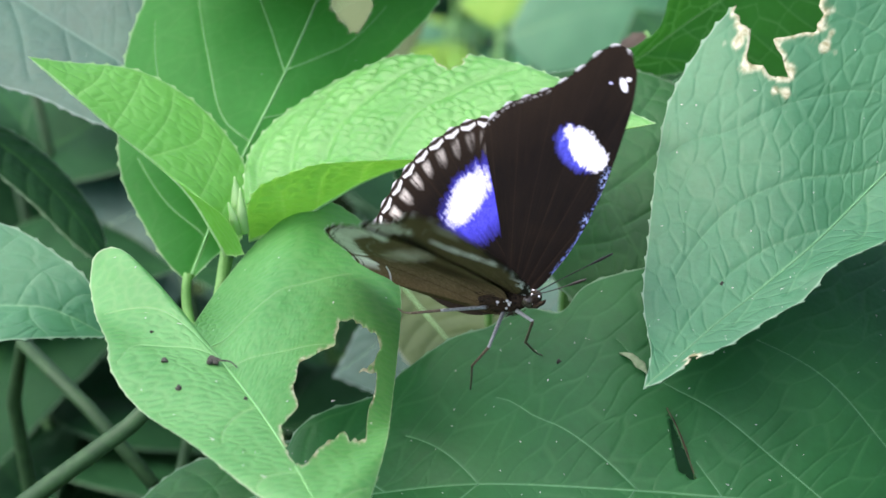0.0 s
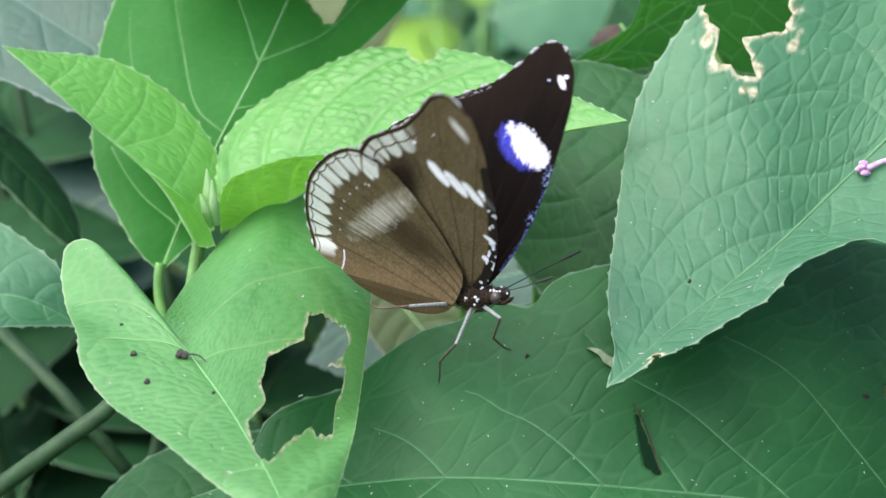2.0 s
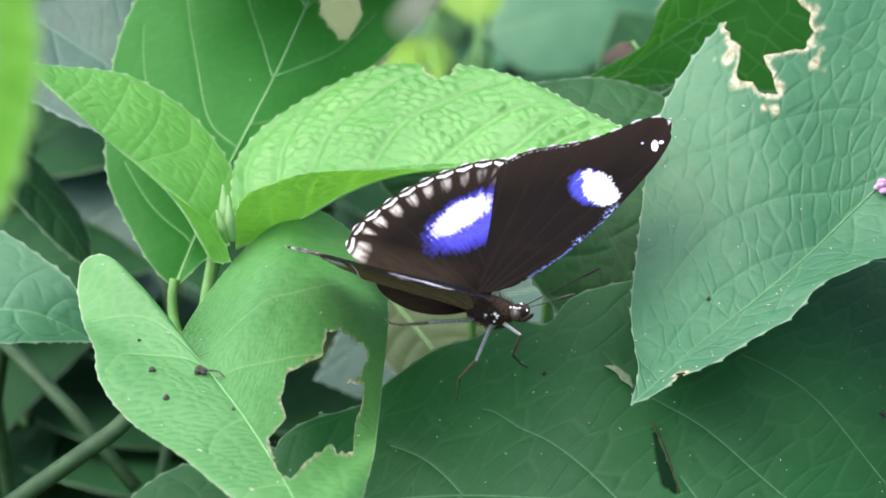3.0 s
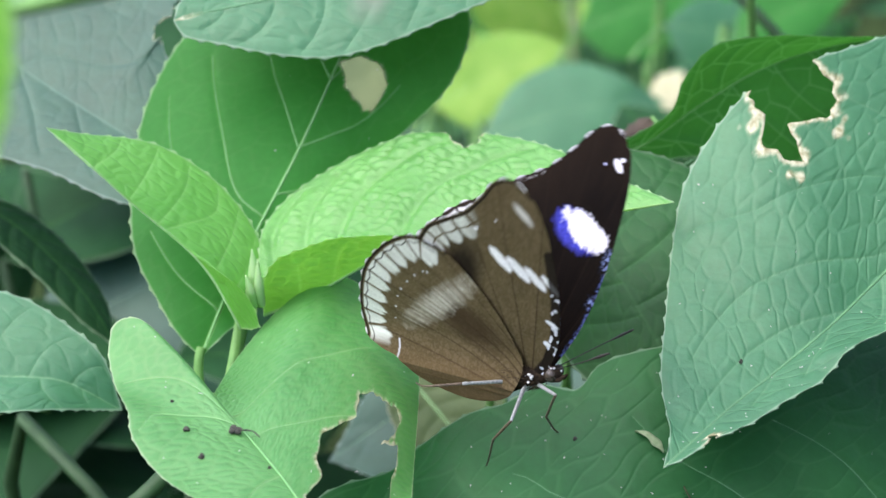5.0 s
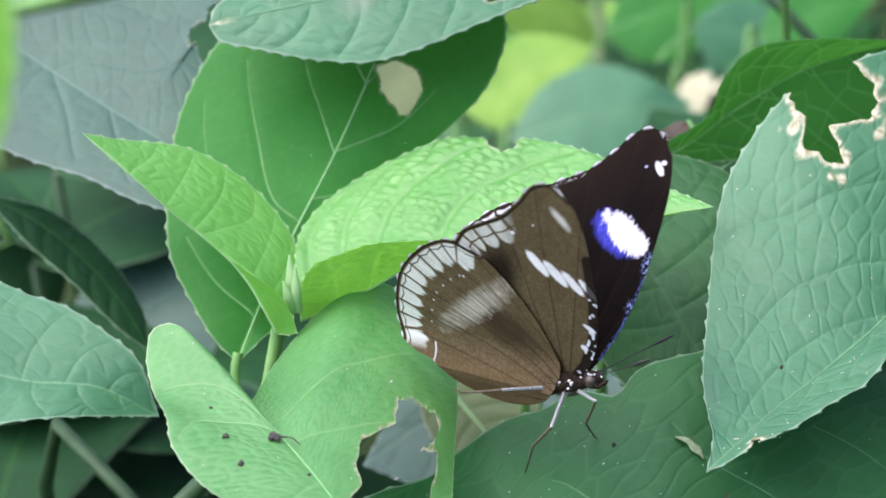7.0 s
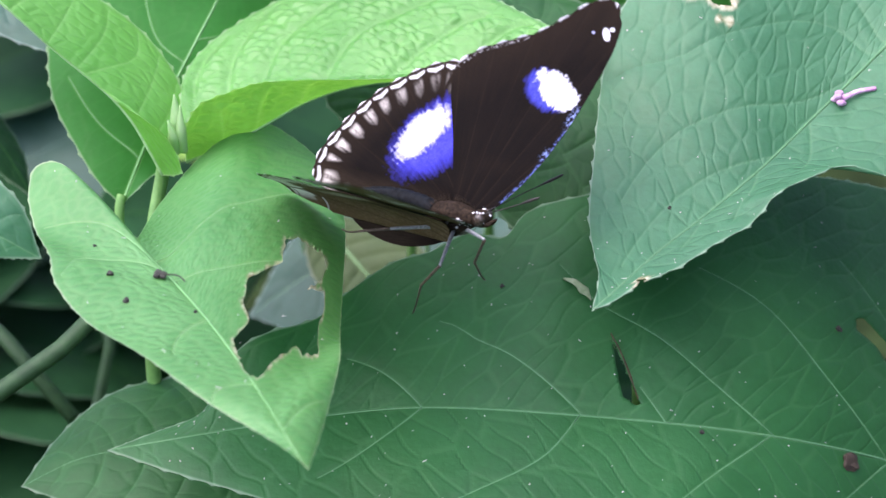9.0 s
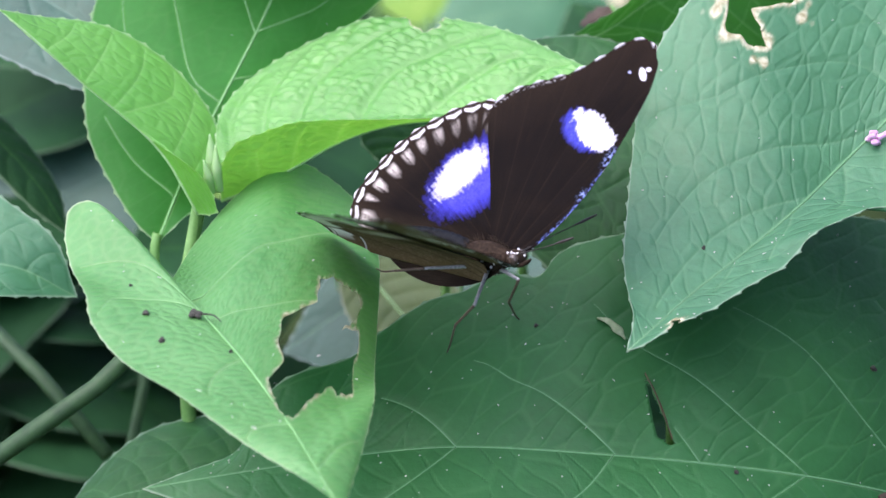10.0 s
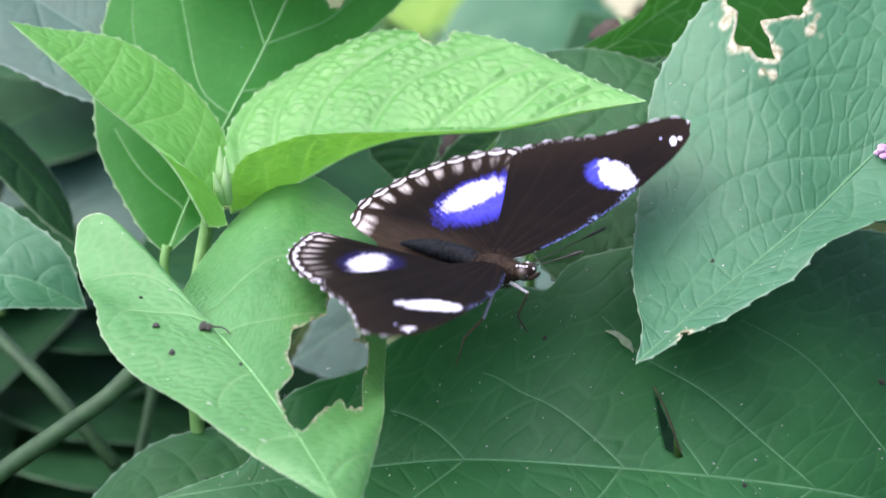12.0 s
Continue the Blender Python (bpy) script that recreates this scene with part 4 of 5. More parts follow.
far_leaf("dull bluish-green leaf of a plant behind", LEAF_PALE, 35, 718, -303, 98, 26, 5)
far_leaf("yellow-green sunlit leaf of a plant behind", LEAF_SUNLIT, -2, 910, -366, 91, 24, 20)
far_leaf("yellow-green sunlit leaf of a plant behind", LEAF_SUNLIT, 12, 1022, -372, 91, 22, -35)
far_leaf("bright green leaf of a plant behind", LEAF_BACK, 164, 839, -301, 71, 19, 15)
far_leaf("mid green leaf of a plant behind", LEAF_BACK, 94, 978, -354, 95, 27, 10)
far_leaf("bleached dry leaf of a plant behind", STRAW, 89, 771, -315, 29, 9, 50)
far_leaf("green leaf of a plant behind, darkened for a shaded gap", LEAF_SHADE, 88, 1099, -445, 81, 33, 0)
far_leaf("grey-green leaf of a plant behind", LEAF_PALE, 133, 878, -331, 81, 21, -20)
far_leaf("dull green leaf of a plant behind", LEAF_OLIVE, -53, 405, -136, 60, 26, 20)
far_leaf("large dull bluish leaf in the shade below", LEAF_GREY, -112, 256, -134, 70, 25, 20)


def build_shade_leaves():
    """Unseen broad leaves, added to shade the right end of the broad leaf."""
    for x, y, z, length, half, yaw in ((126, -40, 40, 84, 33, 200), (124, 0, 52, 84, 34, 172), (134, 46, 60, 90, 34, 170), (158, -14, 86, 100, 40, 90), (176, 36, 90, 96, 40, 60), (150, -80, 70, 90, 36, 150)):
        a = radians(yaw)
        mid, along, over = np.array((x, y, z), float), np.array((math.cos(a), math.sin(a), 0)), np.array((-math.sin(a), math.cos(a), 0.05))
        q = lambda f, w, sag=0.0: tuple(mid + along * f * length + over * w * half + np.array((0, 0, -sag * length)))
        single_leaf("unseen broad leaf added to shade the broad leaf", LEAF_BROAD, down=(60, 20), puff=0.1, cords=False, net=5, rib_mm=0.4, nu=60, nv=20,
                    rib=[q(-0.5, 0), q(-0.2, 0, -0.03), q(0.2, 0, -0.03), q(0.5, 0, 0.06)],
                    left=[q(-0.5, 0), q(-0.3, 0.8), q(0.0, 1.0), q(0.3, 0.55), q(0.5, 0, 0.06)],
                    right=[q(-0.5, 0), q(-0.3, -0.8), q(0.0, -1.0), q(0.3, -0.55), q(0.5, 0, 0.06)])


build_shade_leaves()


def build_grass():
    e = plant("pale dry grass blade hanging over from above", Vector((0.30, -0.42, 0)), name="grass_blade", category="grass")
    p = [Vector((0, 0, 0)), Vector((-0.01, 0.02, 0.6)), Vector((-0.08, 0.10, 1.02)), ORIGIN + Vector((4.5, -166.5, 144.4)) * MM - e.location, ORIGIN + Vector((1.9, -173.3, 138.2)) * MM - e.location]
    tube("blade", p, [0.0024, 0.0022, 0.002, 0.0019, 0.0004], GRASS_DRY, e, sides=8, steps=60)
    return e


grass = build_grass()


# ---- butterfly ----
FORE = [(-3.0, 0.8), (0.5, 1.8), (3.4, 5.0), (6.8, 11.0), (9.5, 19.3), (11.1, 28.0), (11.7, 34.5), (10.8, 40.0), (8.2, 42.5), (4.6, 41.7), (0.8, 38.2), (-3.6, 34.7),
        (-8.2, 32.4), (-12.4, 30.2), (-15.3, 27.2), (-14.6, 23.0), (-10.5, 15.0), (-6.0, 6.0)]
HIND = [(-3.0, 0.8), (-1.8, 4.0), (-2.6, 9.0), (-4.2, 15.0), (-7.0, 21.0), (-11.0, 26.0), (-16.0, 27.6), (-21.0, 25.8), (-25.6, 22.5), (-29.6, 18.4), (-32.8, 12.8), (-34.8, 7.0),
        (-34.6, 3.0), (-31.5, 1.3), (-27.6, 0.4), (-23.8, -2.6), (-18.0, -4.4), (-11.5, -4.4), (-5.5, -2.0)]


def smooth_ring(points, n):
    p = [(x, y, 0) for x, y in points]
    k = len(p)
    c = curve_through(p[-3:] + p + p[:3], n * 2)
    start = np.argmin(np.linalg.norm(c[:n // 2] - np.array(p[0]), axis=1))
    end = n + np.argmin(np.linalg.norm(c[n:] - np.array(p[0]), axis=1))
    return c[start:end, :2]


def vnoise(x, y, seed):
    """Smooth noise, 0 to 1, with a grid of one unit."""
    g = np.random.default_rng(seed).random((256, 256))
    ix, iy = np.floor(x).astype(int), np.floor(y).astype(int)
    fx, fy = x - ix, y - iy
    fx, fy = fx * fx * (3 - 2 * fx), fy * fy * (3 - 2 * fy)
    at = lambda a, b: g[a % 256, b % 256]
    return (at(ix, iy) * (1 - fx) + at(ix + 1, iy) * fx) * (1 - fy) + (at(ix, iy + 1) * (1 - fx) + at(ix + 1, iy + 1) * fx) * fy


def blob(x, y, cx, cy, ax, ay, turn, soft=0.25, ragged=0.0):
    """1 inside a turned ellipse, 0 outside."""
    t = radians(turn)
    dx, dy = x - cx, y - cy
    p, q = (dx * math.cos(t) + dy * math.sin(t)) / ax, (-dx * math.sin(t) + dy * math.cos(t)) / ay
    return np.clip((1 - np.hypot(p, q) - ragged) / soft + 0.5, 0, 1)


def paint(col, mask, rgb):
    m = np.clip(mask, 0, 1)[:, None]
    col[:] = col * (1 - m) + np.array(rgb) * m


def wing_pattern(kind, upper, x, y, d, s, blue):
    """Colours at wing places x (forward), y (outward); d: way from the outer margin; s: way along it; millimetres."""
    n = len(x)
    cell = 3.7
    ph = (s / cell) % 1.0
    mid = np.abs(ph - 0.5) * 2          # 0 mid-field, 1 on a vein
    ang = np.arctan2(y + 1.5, -(x - 2.0)) if kind == "hind" else np.arctan2(x + 16 * 0.2, y + 3)
    reach = np.hypot(x, y)
    rays = np.abs(np.sin(ang * 17)) / 17 * reach          # way to the nearest wing vein
    lane = vnoise(ang * 75, reach * 0.35, 5)
    dust = vnoise(x * 3.2, y * 3.2, 6)
    cloud = vnoise(x * 0.45, y * 0.45, 7)
    torn = 0.34 * (lane - 0.5) + 0.3 * (dust - 0.5) + 0.3 * (vnoise(x * 1.3, y * 1.3, 12) - 0.5)
    if upper:
        col = np.tile(np.array((0.0056, 0.0046, 0.0042)), (n, 1))
        edge_brown = np.clip(1 - d / 9, 0, 1) * (0.8 if kind == "hind" else 0.5)
        paint(col, edge_brown * (0.75 + 0.4 * lane), (0.031, 0.021, 0.014))
        paint(col, (0.25 + 0.4 * cloud) * lane, (0.013, 0.009, 0.0065))
        paint(col, np.clip(1 - rays / 0.14, 0, 1) * 0.35, (0.03, 0.02, 0.014))
        if kind == "fore":
            halo = blob(x, y, 3.2, 25.2, 4.5 * blue[0], 2.9 * blue[0], -26, 0.4, 0.5 * torn)
            paint(col, halo * blue[1] * (0.45 + 0.5 * dust), (0.075, 0.085, 0.60))
            core = blob(x, y, 4.9, 25.4, 4.6, 2.3, -30, 0.3, 0.7 * torn)
            paint(col, core, (0.86, 0.88, 1.0))
            paint(col, core * np.clip(1 - rays / 0.14, 0, 1) * 0.6, (0.35, 0.36, 0.75))
            paint(col, blob(x, y, 9.4, 36.2, 1.25, 0.55, -55, 0.3, 0.4 * torn), (0.9, 0.9, 0.98))
            paint(col, blob(x, y, 10.1, 37.2, 0.42, 0.35, 0, 0.3), (0.9, 0.9, 0.98))
            paint(col, blob(x, y, 7.0, 36.2, 0.24, 0.22, 0, 0.5), (0.5, 0.52, 0.8))
            front, _, _, fs = nearest_on(x, y, FORE[2:7], False)
            sparkle = vnoise(x * 4.5, y * 4.5, 8)
            for at, half in ((17.6, 2.0), (10.5, 1.1)):
                paint(col, np.clip(1.2 - np.abs(fs - at) / half, 0, 1) * np.clip(1.5 - front / 0.9, 0, 1) * (sparkle > 0.58) * (0.3 + 0.5 * blue[1]), (0.30, 0.40, 0.75))
            paint(col, np.clip(1.2 - front / 0.42, 0, 1) * (fs < 16) * (sparkle > 0.5) * (0.2 + 0.5 * blue[1]), (0.12, 0.17, 0.42))
            fringe = np.clip(1.4 - d / 0.42, 0, 1) * np.clip((0.62 - mid) * 5, 0, 1) * (x < 9.5)
            paint(col, fringe * (0.5 + 0.6 * dust), (0.66, 0.68, 0.70))
            paint(col, np.clip(1 - np.abs(d - 0.9) / 0.35, 0, 1) * (dust > 0.55) * (x < -4) * 0.5, (0.5, 0.5, 0.5))
        else:
            halo = blob(x, y, -13.6 if blue[1] > 0.5 else -16.0, 13.8, 7.6 * blue[0], 5.4 * blue[0], 50, 0.6, 0.5 * torn)
            paint(col, halo * blue[1] * (0.6 + 0.4 * dust), (0.075, 0.075, 0.66))
            core = blob(x, y, -16.3, 14.0, 5.0, 2.7, 60, 0.6, 0.7 * torn)
            paint(col, core, (0.86, 0.88, 1.0))
            paint(col, core * np.clip(1 - rays / 0.14, 0, 1) * 0.5, (0.35, 0.36, 0.75))
            fold = np.clip((5.5 - y) / 4, 0, 1) * np.clip((-6 - x) / 7, 0, 1)
            paint(col, fold * (0.6 + 0.4 * lane), (0.040, 0.030, 0.020))
            lune = np.clip(1.5 - np.abs(d - 1.05 - 0.55 * (1 - mid)) / (0.24 + 0.16 * (1 - mid)), 0, 1)
            paint(col, lune * np.clip((0.9 - mid) * 8, 0, 1) * (0.75 + 0.35 * dust), (0.74, 0.74, 0.72))
            paint(col, np.clip(1.5 - d / 0.3, 0, 1) * np.clip((0.6 - mid) * 5, 0, 1), (0.78, 0.78, 0.78))
            tall = np.clip((d - 2.2) / 0.7, 0, 1) * np.clip((6.3 - 1.8 * mid - d) / 2.2, 0, 1)
            row = tall * np.clip((0.66 - mid) * 3, 0, 1) * (0.16 + 0.70 * np.clip((-x - 17) / 14, 0, 1)) * np.clip(1.7 * lane + 0.5 * dust - 0.3, 0, 1)
            paint(col, row, (0.62, 0.58, 0.52))
    else:
        col = np.tile(np.array((0.138, 0.106, 0.052)), (n, 1))
        paint(col, 0.55 * lane + 0.25 * cloud, (0.090, 0.068, 0.032))
        paint(col, 0.25 * (dust > 0.62), (0.24, 0.19, 0.12))
        paint(col, np.clip(1.2 - rays / 0.13, 0, 1) * 0.7, (0.045, 0.028, 0.015))
        if kind == "fore":
            for cx, cy, ax, ay, turn in ((0.6, 25.8, 2.6, 1.05, -59), (3.5, 24.4, 2.7, 1.0, -59), (6.3, 23.1, 2.5, 0.9, -59), (8.8, 22.4, 2.2, 0.65, -62)):
                paint(col, blob(x, y, cx, cy, ax, ay, turn, 0.22, 0.3 * torn), (1.0, 1.0, 1.0))
            paint(col, blob(x, y, 8.2, 35.8, 2.0, 0.75, -60, 0.8, 0.6 * torn) * 0.9, (0.75, 0.73, 0.66))
            for k in (0, 2, 4):
                paint(col, blob(x, y, -6.8 + 2.3 * k, 28.9 + 1.2 * k, 0.6 - 0.1 * k, 0.5 - 0.08 * k, 30, 0.3), (0.95, 0.95, 0.95))
            paint(col, blob(x, y, -9.5, 20.0, 9.0, 3.4, 60, 0.8) * 0.92, (0.016, 0.012, 0.009))
            tail = np.clip((-1.0 - x) / 3, 0, 1)
            seg = np.clip((d - 1.0) / 0.2, 0, 1) * np.clip((5.4 - 1.7 * mid**2 - d) / 0.5, 0, 1) * np.clip((0.86 - mid) * 9, 0, 1)
            paint(col, tail * seg * (np.abs(d - 2.7 - 0.25 * (1 - mid)) > 0.15) * (0.7 + 0.4 * lane), (0.70, 0.72, 0.64))
            paint(col, np.clip(1.5 - d / 0.3, 0, 1) * np.clip((0.66 - mid) * 5, 0, 1), (0.82, 0.82, 0.82))
            paint(col, np.clip(1.5 - np.abs(d - 0.75) / 0.2, 0, 1) * 0.95, (0.012, 0.010, 0.008))
            front, _, _, fs = nearest_on(x, y, FORE[1:6], False)
            paint(col, np.clip((1.75 - front) * 3, 0, 1) * 0.92, (0.014, 0.011, 0.010))
            spots = vnoise(fs * 1.15, front * 1.6, 9)
            paint(col, (spots > 0.72) * (front < 1.5) * (fs < 21), (0.78, 0.80, 0.86))
            paint(col, blob(x, y, 6.4, 14.0, 1.2, 0.5, -30, 0.3), (0.85, 0.87, 0.9))
            paint(col, blob(x, y, 4.0, 9.4, 0.7, 0.6, 0, 0.3), (0.85, 0.87, 0.9))
        else:
            paint(col, blob(x, y, -11.5, 10.5, 6.5, 3.8, -34, 0.9) * 0.8, (0.050, 0.032, 0.017))
            lanes = np.random.default_rng(3).random(400)
            streak = 0.15 + 0.85 * np.interp(ang * 60 % 398, np.arange(400), lanes)
            paint(col, np.clip(0.95 * blob(x, y, -15.5, 13.6, 9.0, 2.0, 36, 1.0, 1.1 * torn) * streak, 0, 1), (0.70, 0.66, 0.54))
            band = np.clip((y - 1.6) / 1.5, 0, 1) * np.clip((d - 1.0) / 0.2, 0, 1) * np.clip((5.8 - 1.6 * mid**2 + 0.9 * (lane - 0.5) - d) / 0.7, 0, 1) * np.clip((0.9 - mid) * 9, 0, 1)
            paint(col, band * (0.72 + 0.3 * lane), (0.82, 0.84, 0.76))
            paint(col, np.clip(1.4 - np.abs(d - 1.45 - 0.45 * (1 - mid)) / 0.14, 0, 1) * 0.9, (0.03, 0.025, 0.02))
            paint(col, np.clip((y - 1.6) / 1.5, 0, 1) * np.clip(1.5 - d / 0.3, 0, 1) * np.clip((0.66 - mid) * 5, 0, 1), (0.82, 0.82, 0.82))
            paint(col, np.clip(1.5 - np.abs(d - 0.62) / 0.2, 0, 1) * 0.95, (0.012, 0.010, 0.008))
            paint(col, (np.hypot((ph - 0.5) * cell, d - 7.4) < 0.24) * 0.8, (0.8, 0.82, 0.84))
            paint(col, np.clip((4 - y) / 5, 0, 1) * np.clip((-3 - x) / 6, 0, 1) * 0.5, (0.12, 0.078, 0.036))
    return col


def build_wing(kind, side, owner):
    """A wing as a thin two-faced membrane lying in the body's plane; it turns on the body's long axis."""
    ring = smooth_ring(FORE if kind == "fore" else HIND, 420)
    margin = (FORE[7:15] if kind == "fore" else HIND[5:13])
    margin_line = [tuple(q[:2]) for q in curve_through([(a, b, 0) for a, b in margin], 160)]
    # scalloped outer margin
    d, _, _, s = nearest_on(ring[:, 0], ring[:, 1], margin_line, False)
    centre = ring.mean(axis=0)
    inward = centre - ring
    inward /= np.linalg.norm(inward, axis=1)[:, None]
    notch = 0.5 * np.exp(-d**2) * np.abs((s / 3.7) % 1 - 0.5) * 2
    ring = ring + inward * notch[:, None]
    step = 0.125
    lo, hi = ring.min(axis=0) - 0.5, ring.max(axis=0) + 0.5
    gx, gy = np.meshgrid(np.arange(lo[0], hi[0], step), np.arange(lo[1], hi[1], step), indexing="ij")
    poly = [tuple(q) for q in ring]
    cx, cy = (gx[:-1, :-1] + step / 2), (gy[:-1, :-1] + step / 2)
    keep = inside(cx, cy, poly)
    dist, qx, qy, _ = nearest_on(gx, gy, poly)
    near = dist < step * 0.75
    gx, gy = np.where(near, qx, gx), np.where(near, qy, gy)
    idx = np.arange(gx.size).reshape(gx.shape)
    quads = np.stack([idx[:-1, :-1], idx[1:, :-1], idx[1:, 1:], idx[:-1, 1:]], -1)[keep]
    used = np.unique(quads)
    back = np.zeros(gx.size, int)
    back[used] = np.arange(len(used))
    quads = back[quads]
    x, y = gx.ravel()[used], gy.ravel()[used]
    dm, _, _, sm = nearest_on(x, y, margin_line, False)
    ang = np.arctan2(y + 1.5, -(x - 2.0)) if kind == "hind" else np.arctan2(x + 3.2, y + 3)
    z = 0.018 * np.hypot(x, y)**1.2 * np.sin(y / 42 * 2.4) * (-0.5) + 0.07 * np.abs(np.sin(ang * 17)) + (0.35 if kind == "fore" else -0.05)
    if kind == "hind":
        z = z - 2.6 * np.clip(1 - y / 7, 0, 1)**2      # the inner fold lies outside the abdomen
    # the view-dependent blue sheen is put into the colour, weaker on the right wings
    blue = (1.0, 1.0) if side > 0 else (0.82, 0.03 if kind == "fore" else 0.14)
    top = wing_pattern(kind, True, x, y, dm, sm, blue)
    low = wing_pattern(kind, False, x, y, dm, sm, blue)
    k = len(x)
    verts = np.vstack([np.c_[x, side * y, z], np.c_[x, side * y, z - 0.08]]) * MM
    flip = quads[:, ::-1]
    faces = np.vstack([quads if side > 0 else flip, (flip if side > 0 else quads) + k])
    ob = link("forewing" if kind == "fore" else "hindwing", verts, faces.tolist(), WING, owner,
              "dark wing with a white and violet-blue patch above and brown banding below")
    rgba = np.c_[np.vstack([top, low]), np.ones(2 * k)]
    ob.data.color_attributes.new("pattern", 'FLOAT_COLOR', 'POINT').data.foreach_set("color", rgba.ravel().astype(np.float32))
    return ob


def ellipsoid(name, centre, radii, material, owner, label="", turn=(0, 0, 0), seg=20):
    bm = bmesh.new()
    bmesh.ops.create_uvsphere(bm, u_segments=seg, v_segments=seg // 2 + 2, radius=1.0)
    m = pose(*(Vector(centre) * MM), *turn) @ Matrix.Diagonal((*(Vector(radii) * MM), 1))
    bmesh.ops.transform(bm, matrix=m, verts=bm.verts)
    return part(name, bm, material, owner, label)


def build_butterfly():
    e = new("butterfly")
    e.empty_display_size = 0.01
    e.matrix_basis = pose(0.00003, -0.01053, 0.75969, -7.196, -7.178, -37.532) @ Matrix.Scale(0.957, 4)
    tagged(e, "dark brown butterfly with white and violet-blue wing patches on a leaf", "butterfly")
    mm = lambda pts: [tuple(c * MM for c in p) for p in pts]
    # thorax and abdomen
    body = [(-6.6, 0, -2.2), (-5.4, 0, -2.0), (-3.6, 0, -1.8), (-1.4, 0, -1.6), (0.6, 0, -1.4), (1.9, 0, -1.2)]
    tube("thorax", mm(body), [r * MM for r in (1.6, 2.2, 2.45, 2.35, 1.9, 1.2)], FUR, e, "dark brown furry thorax", 16, 24)
    rng = np.random.default_rng(31)
    verts, faces = [], []
    for k in range(420):
        t, a = rng.uniform(0.05, 0.95), rng.uniform(0, 2 * math.pi)
        x = -6.4 + 8.2 * t
        r = 2.55 * math.sin(math.pi * (0.12 + 0.80 * t))**0.5
        root = np.array((x, r * math.cos(a), -1.7 + r * math.sin(a)))
        grow = np.array((-0.8, math.cos(a), math.sin(a) + 0.1)) * rng.uniform(0.5, 1.1)
        side = np.array((0.06, -0.07 * math.sin(a), 0.07 * math.cos(a)))
        i0 = len(verts)
        verts += [tuple((root - side) * MM), tuple((root + side) * MM), tuple((root + np.array((0.08, 0, 0))) * MM), tuple((root + grow) * MM)]
        faces += [(i0, i0 + 1, i0 + 3), (i0 + 1, i0 + 2, i0 + 3), (i0 + 2, i0, i0 + 3)]
    tagged(link("fur", verts, faces, FUR_BROWN, e, "short dark brown hairs"), kind="stuff")
    ab = [(-6.0, 0, -1.5), (-9.0, 0, -1.0), (-13.0, 0, -0.8), (-17.0, 0, -0.9), (-20.5, 0, -1.2), (-21.8, 0, -1.4)]
    tube("abdomen", mm(ab), [r * MM for r in (1.6, 1.65, 1.6, 1.4, 1.0, 0.3)], ABDOMEN, e, "slate-dark ringed abdomen", 16, 48, 0.05)
    head = ellipsoid("head", (2.9, 0, -0.9), (1.5, 1.6, 1.45), FUR, e, "black head with white dots")
    for sy in (-1, 1):
        ellipsoid("compound_eye", (3.3, 1.15 * sy, -0.7), (0.95, 0.75, 1.05), EYE, head)
        tube("palp", mm([(3.6, 0.5 * sy, -1.7), (4.6, 0.5 * sy, -1.4), (5.6, 0.45 * sy, -0.6)]), [0.4 * MM, 0.42 * MM, 0.12 * MM], FUR, head)
    rng = random.Random(4)
    for k in range(26):
        a, b = rng.uniform(0, 2 * math.pi), rng.uniform(-0.2, 1.2)
        n = Vector((math.cos(a) * math.cos(b), math.sin(a) * math.cos(b), math.sin(b)))
        if k < 14:
            p = Vector((2.9, 0, -0.9)) + Vector((1.5 * n.x, 1.6 * n.y, 1.45 * n.z))
            owner = head
        else:
            p = Vector((-0.6 + 1.5 * n.x, -2.2 + 0.3 * n.y, -2.0 + 1.3 * n.z))
            owner = e
        ellipsoid("white_dot", p, (0.22, 0.22, 0.22), WHITE, owner, seg=8)
    # feelers with clubbed ends
    for pts in ([(3.6, 0.6, 0.2), (5.6, 7.0, 1.3), (7.4, 16.0, 2.0)], [(3.8, -0.6, 0.2), (8.6, 0.0, 2.2), (13.0, 1.4, 4.2)]):
        tube("antenna", mm(pts), [r * MM for r in (0.12, 0.09, 0.09, 0.09, 0.1, 0.28, 0.16)], HORN, e, "thin black antenna with a clubbed end", 6, 40)
    # legs: pale thigh, brown shin and foot
    for pts in ([(-1.4, -1.6, -3.4)] + [(2.7, -10.7, -5.0), (-3.1, -8.2, -10.6), (-17.2, 7.0, -24.9)],
                [(1.0, -1.2, -2.8)] + [(6.2, -3.8, -2.4), (1.1, 0.3, -8.9), (-10.4, 18.6, -21.5)],
                [(-4.4, -1.8, -3.2)] + [(-8.2, -8.9, -1.9), (-11.7, -11.6, -2.1), (-25.4, -0.4, -8.7)]):
        thigh = tube("leg", mm(pts[:2]), [0.34 * MM, 0.26 * MM], LEG_PALE, e, "slender leg with a pale thigh", 7)
        tube("shin", mm(pts[1:3]), [0.24 * MM, 0.2 * MM], LEG_BROWN, thigh, sides=7)
        foot = pts[3]
        bend = tuple((a * 0.35 + b * 0.65) + c for a, b, c in zip(pts[2], foot, (0, 0, -0.4)))
        tube("foot", mm([pts[2], bend, foot]), [0.2 * MM, 0.16 * MM, 0.12 * MM], LEG_BROWN, thigh, sides=7)
    wings = {}
    for kind in ("fore", "hind"):
        for side in (1, -1):
            wings[kind, side] = build_wing(kind, side, e)
    return e, wings


butterfly, wings = build_butterfly()


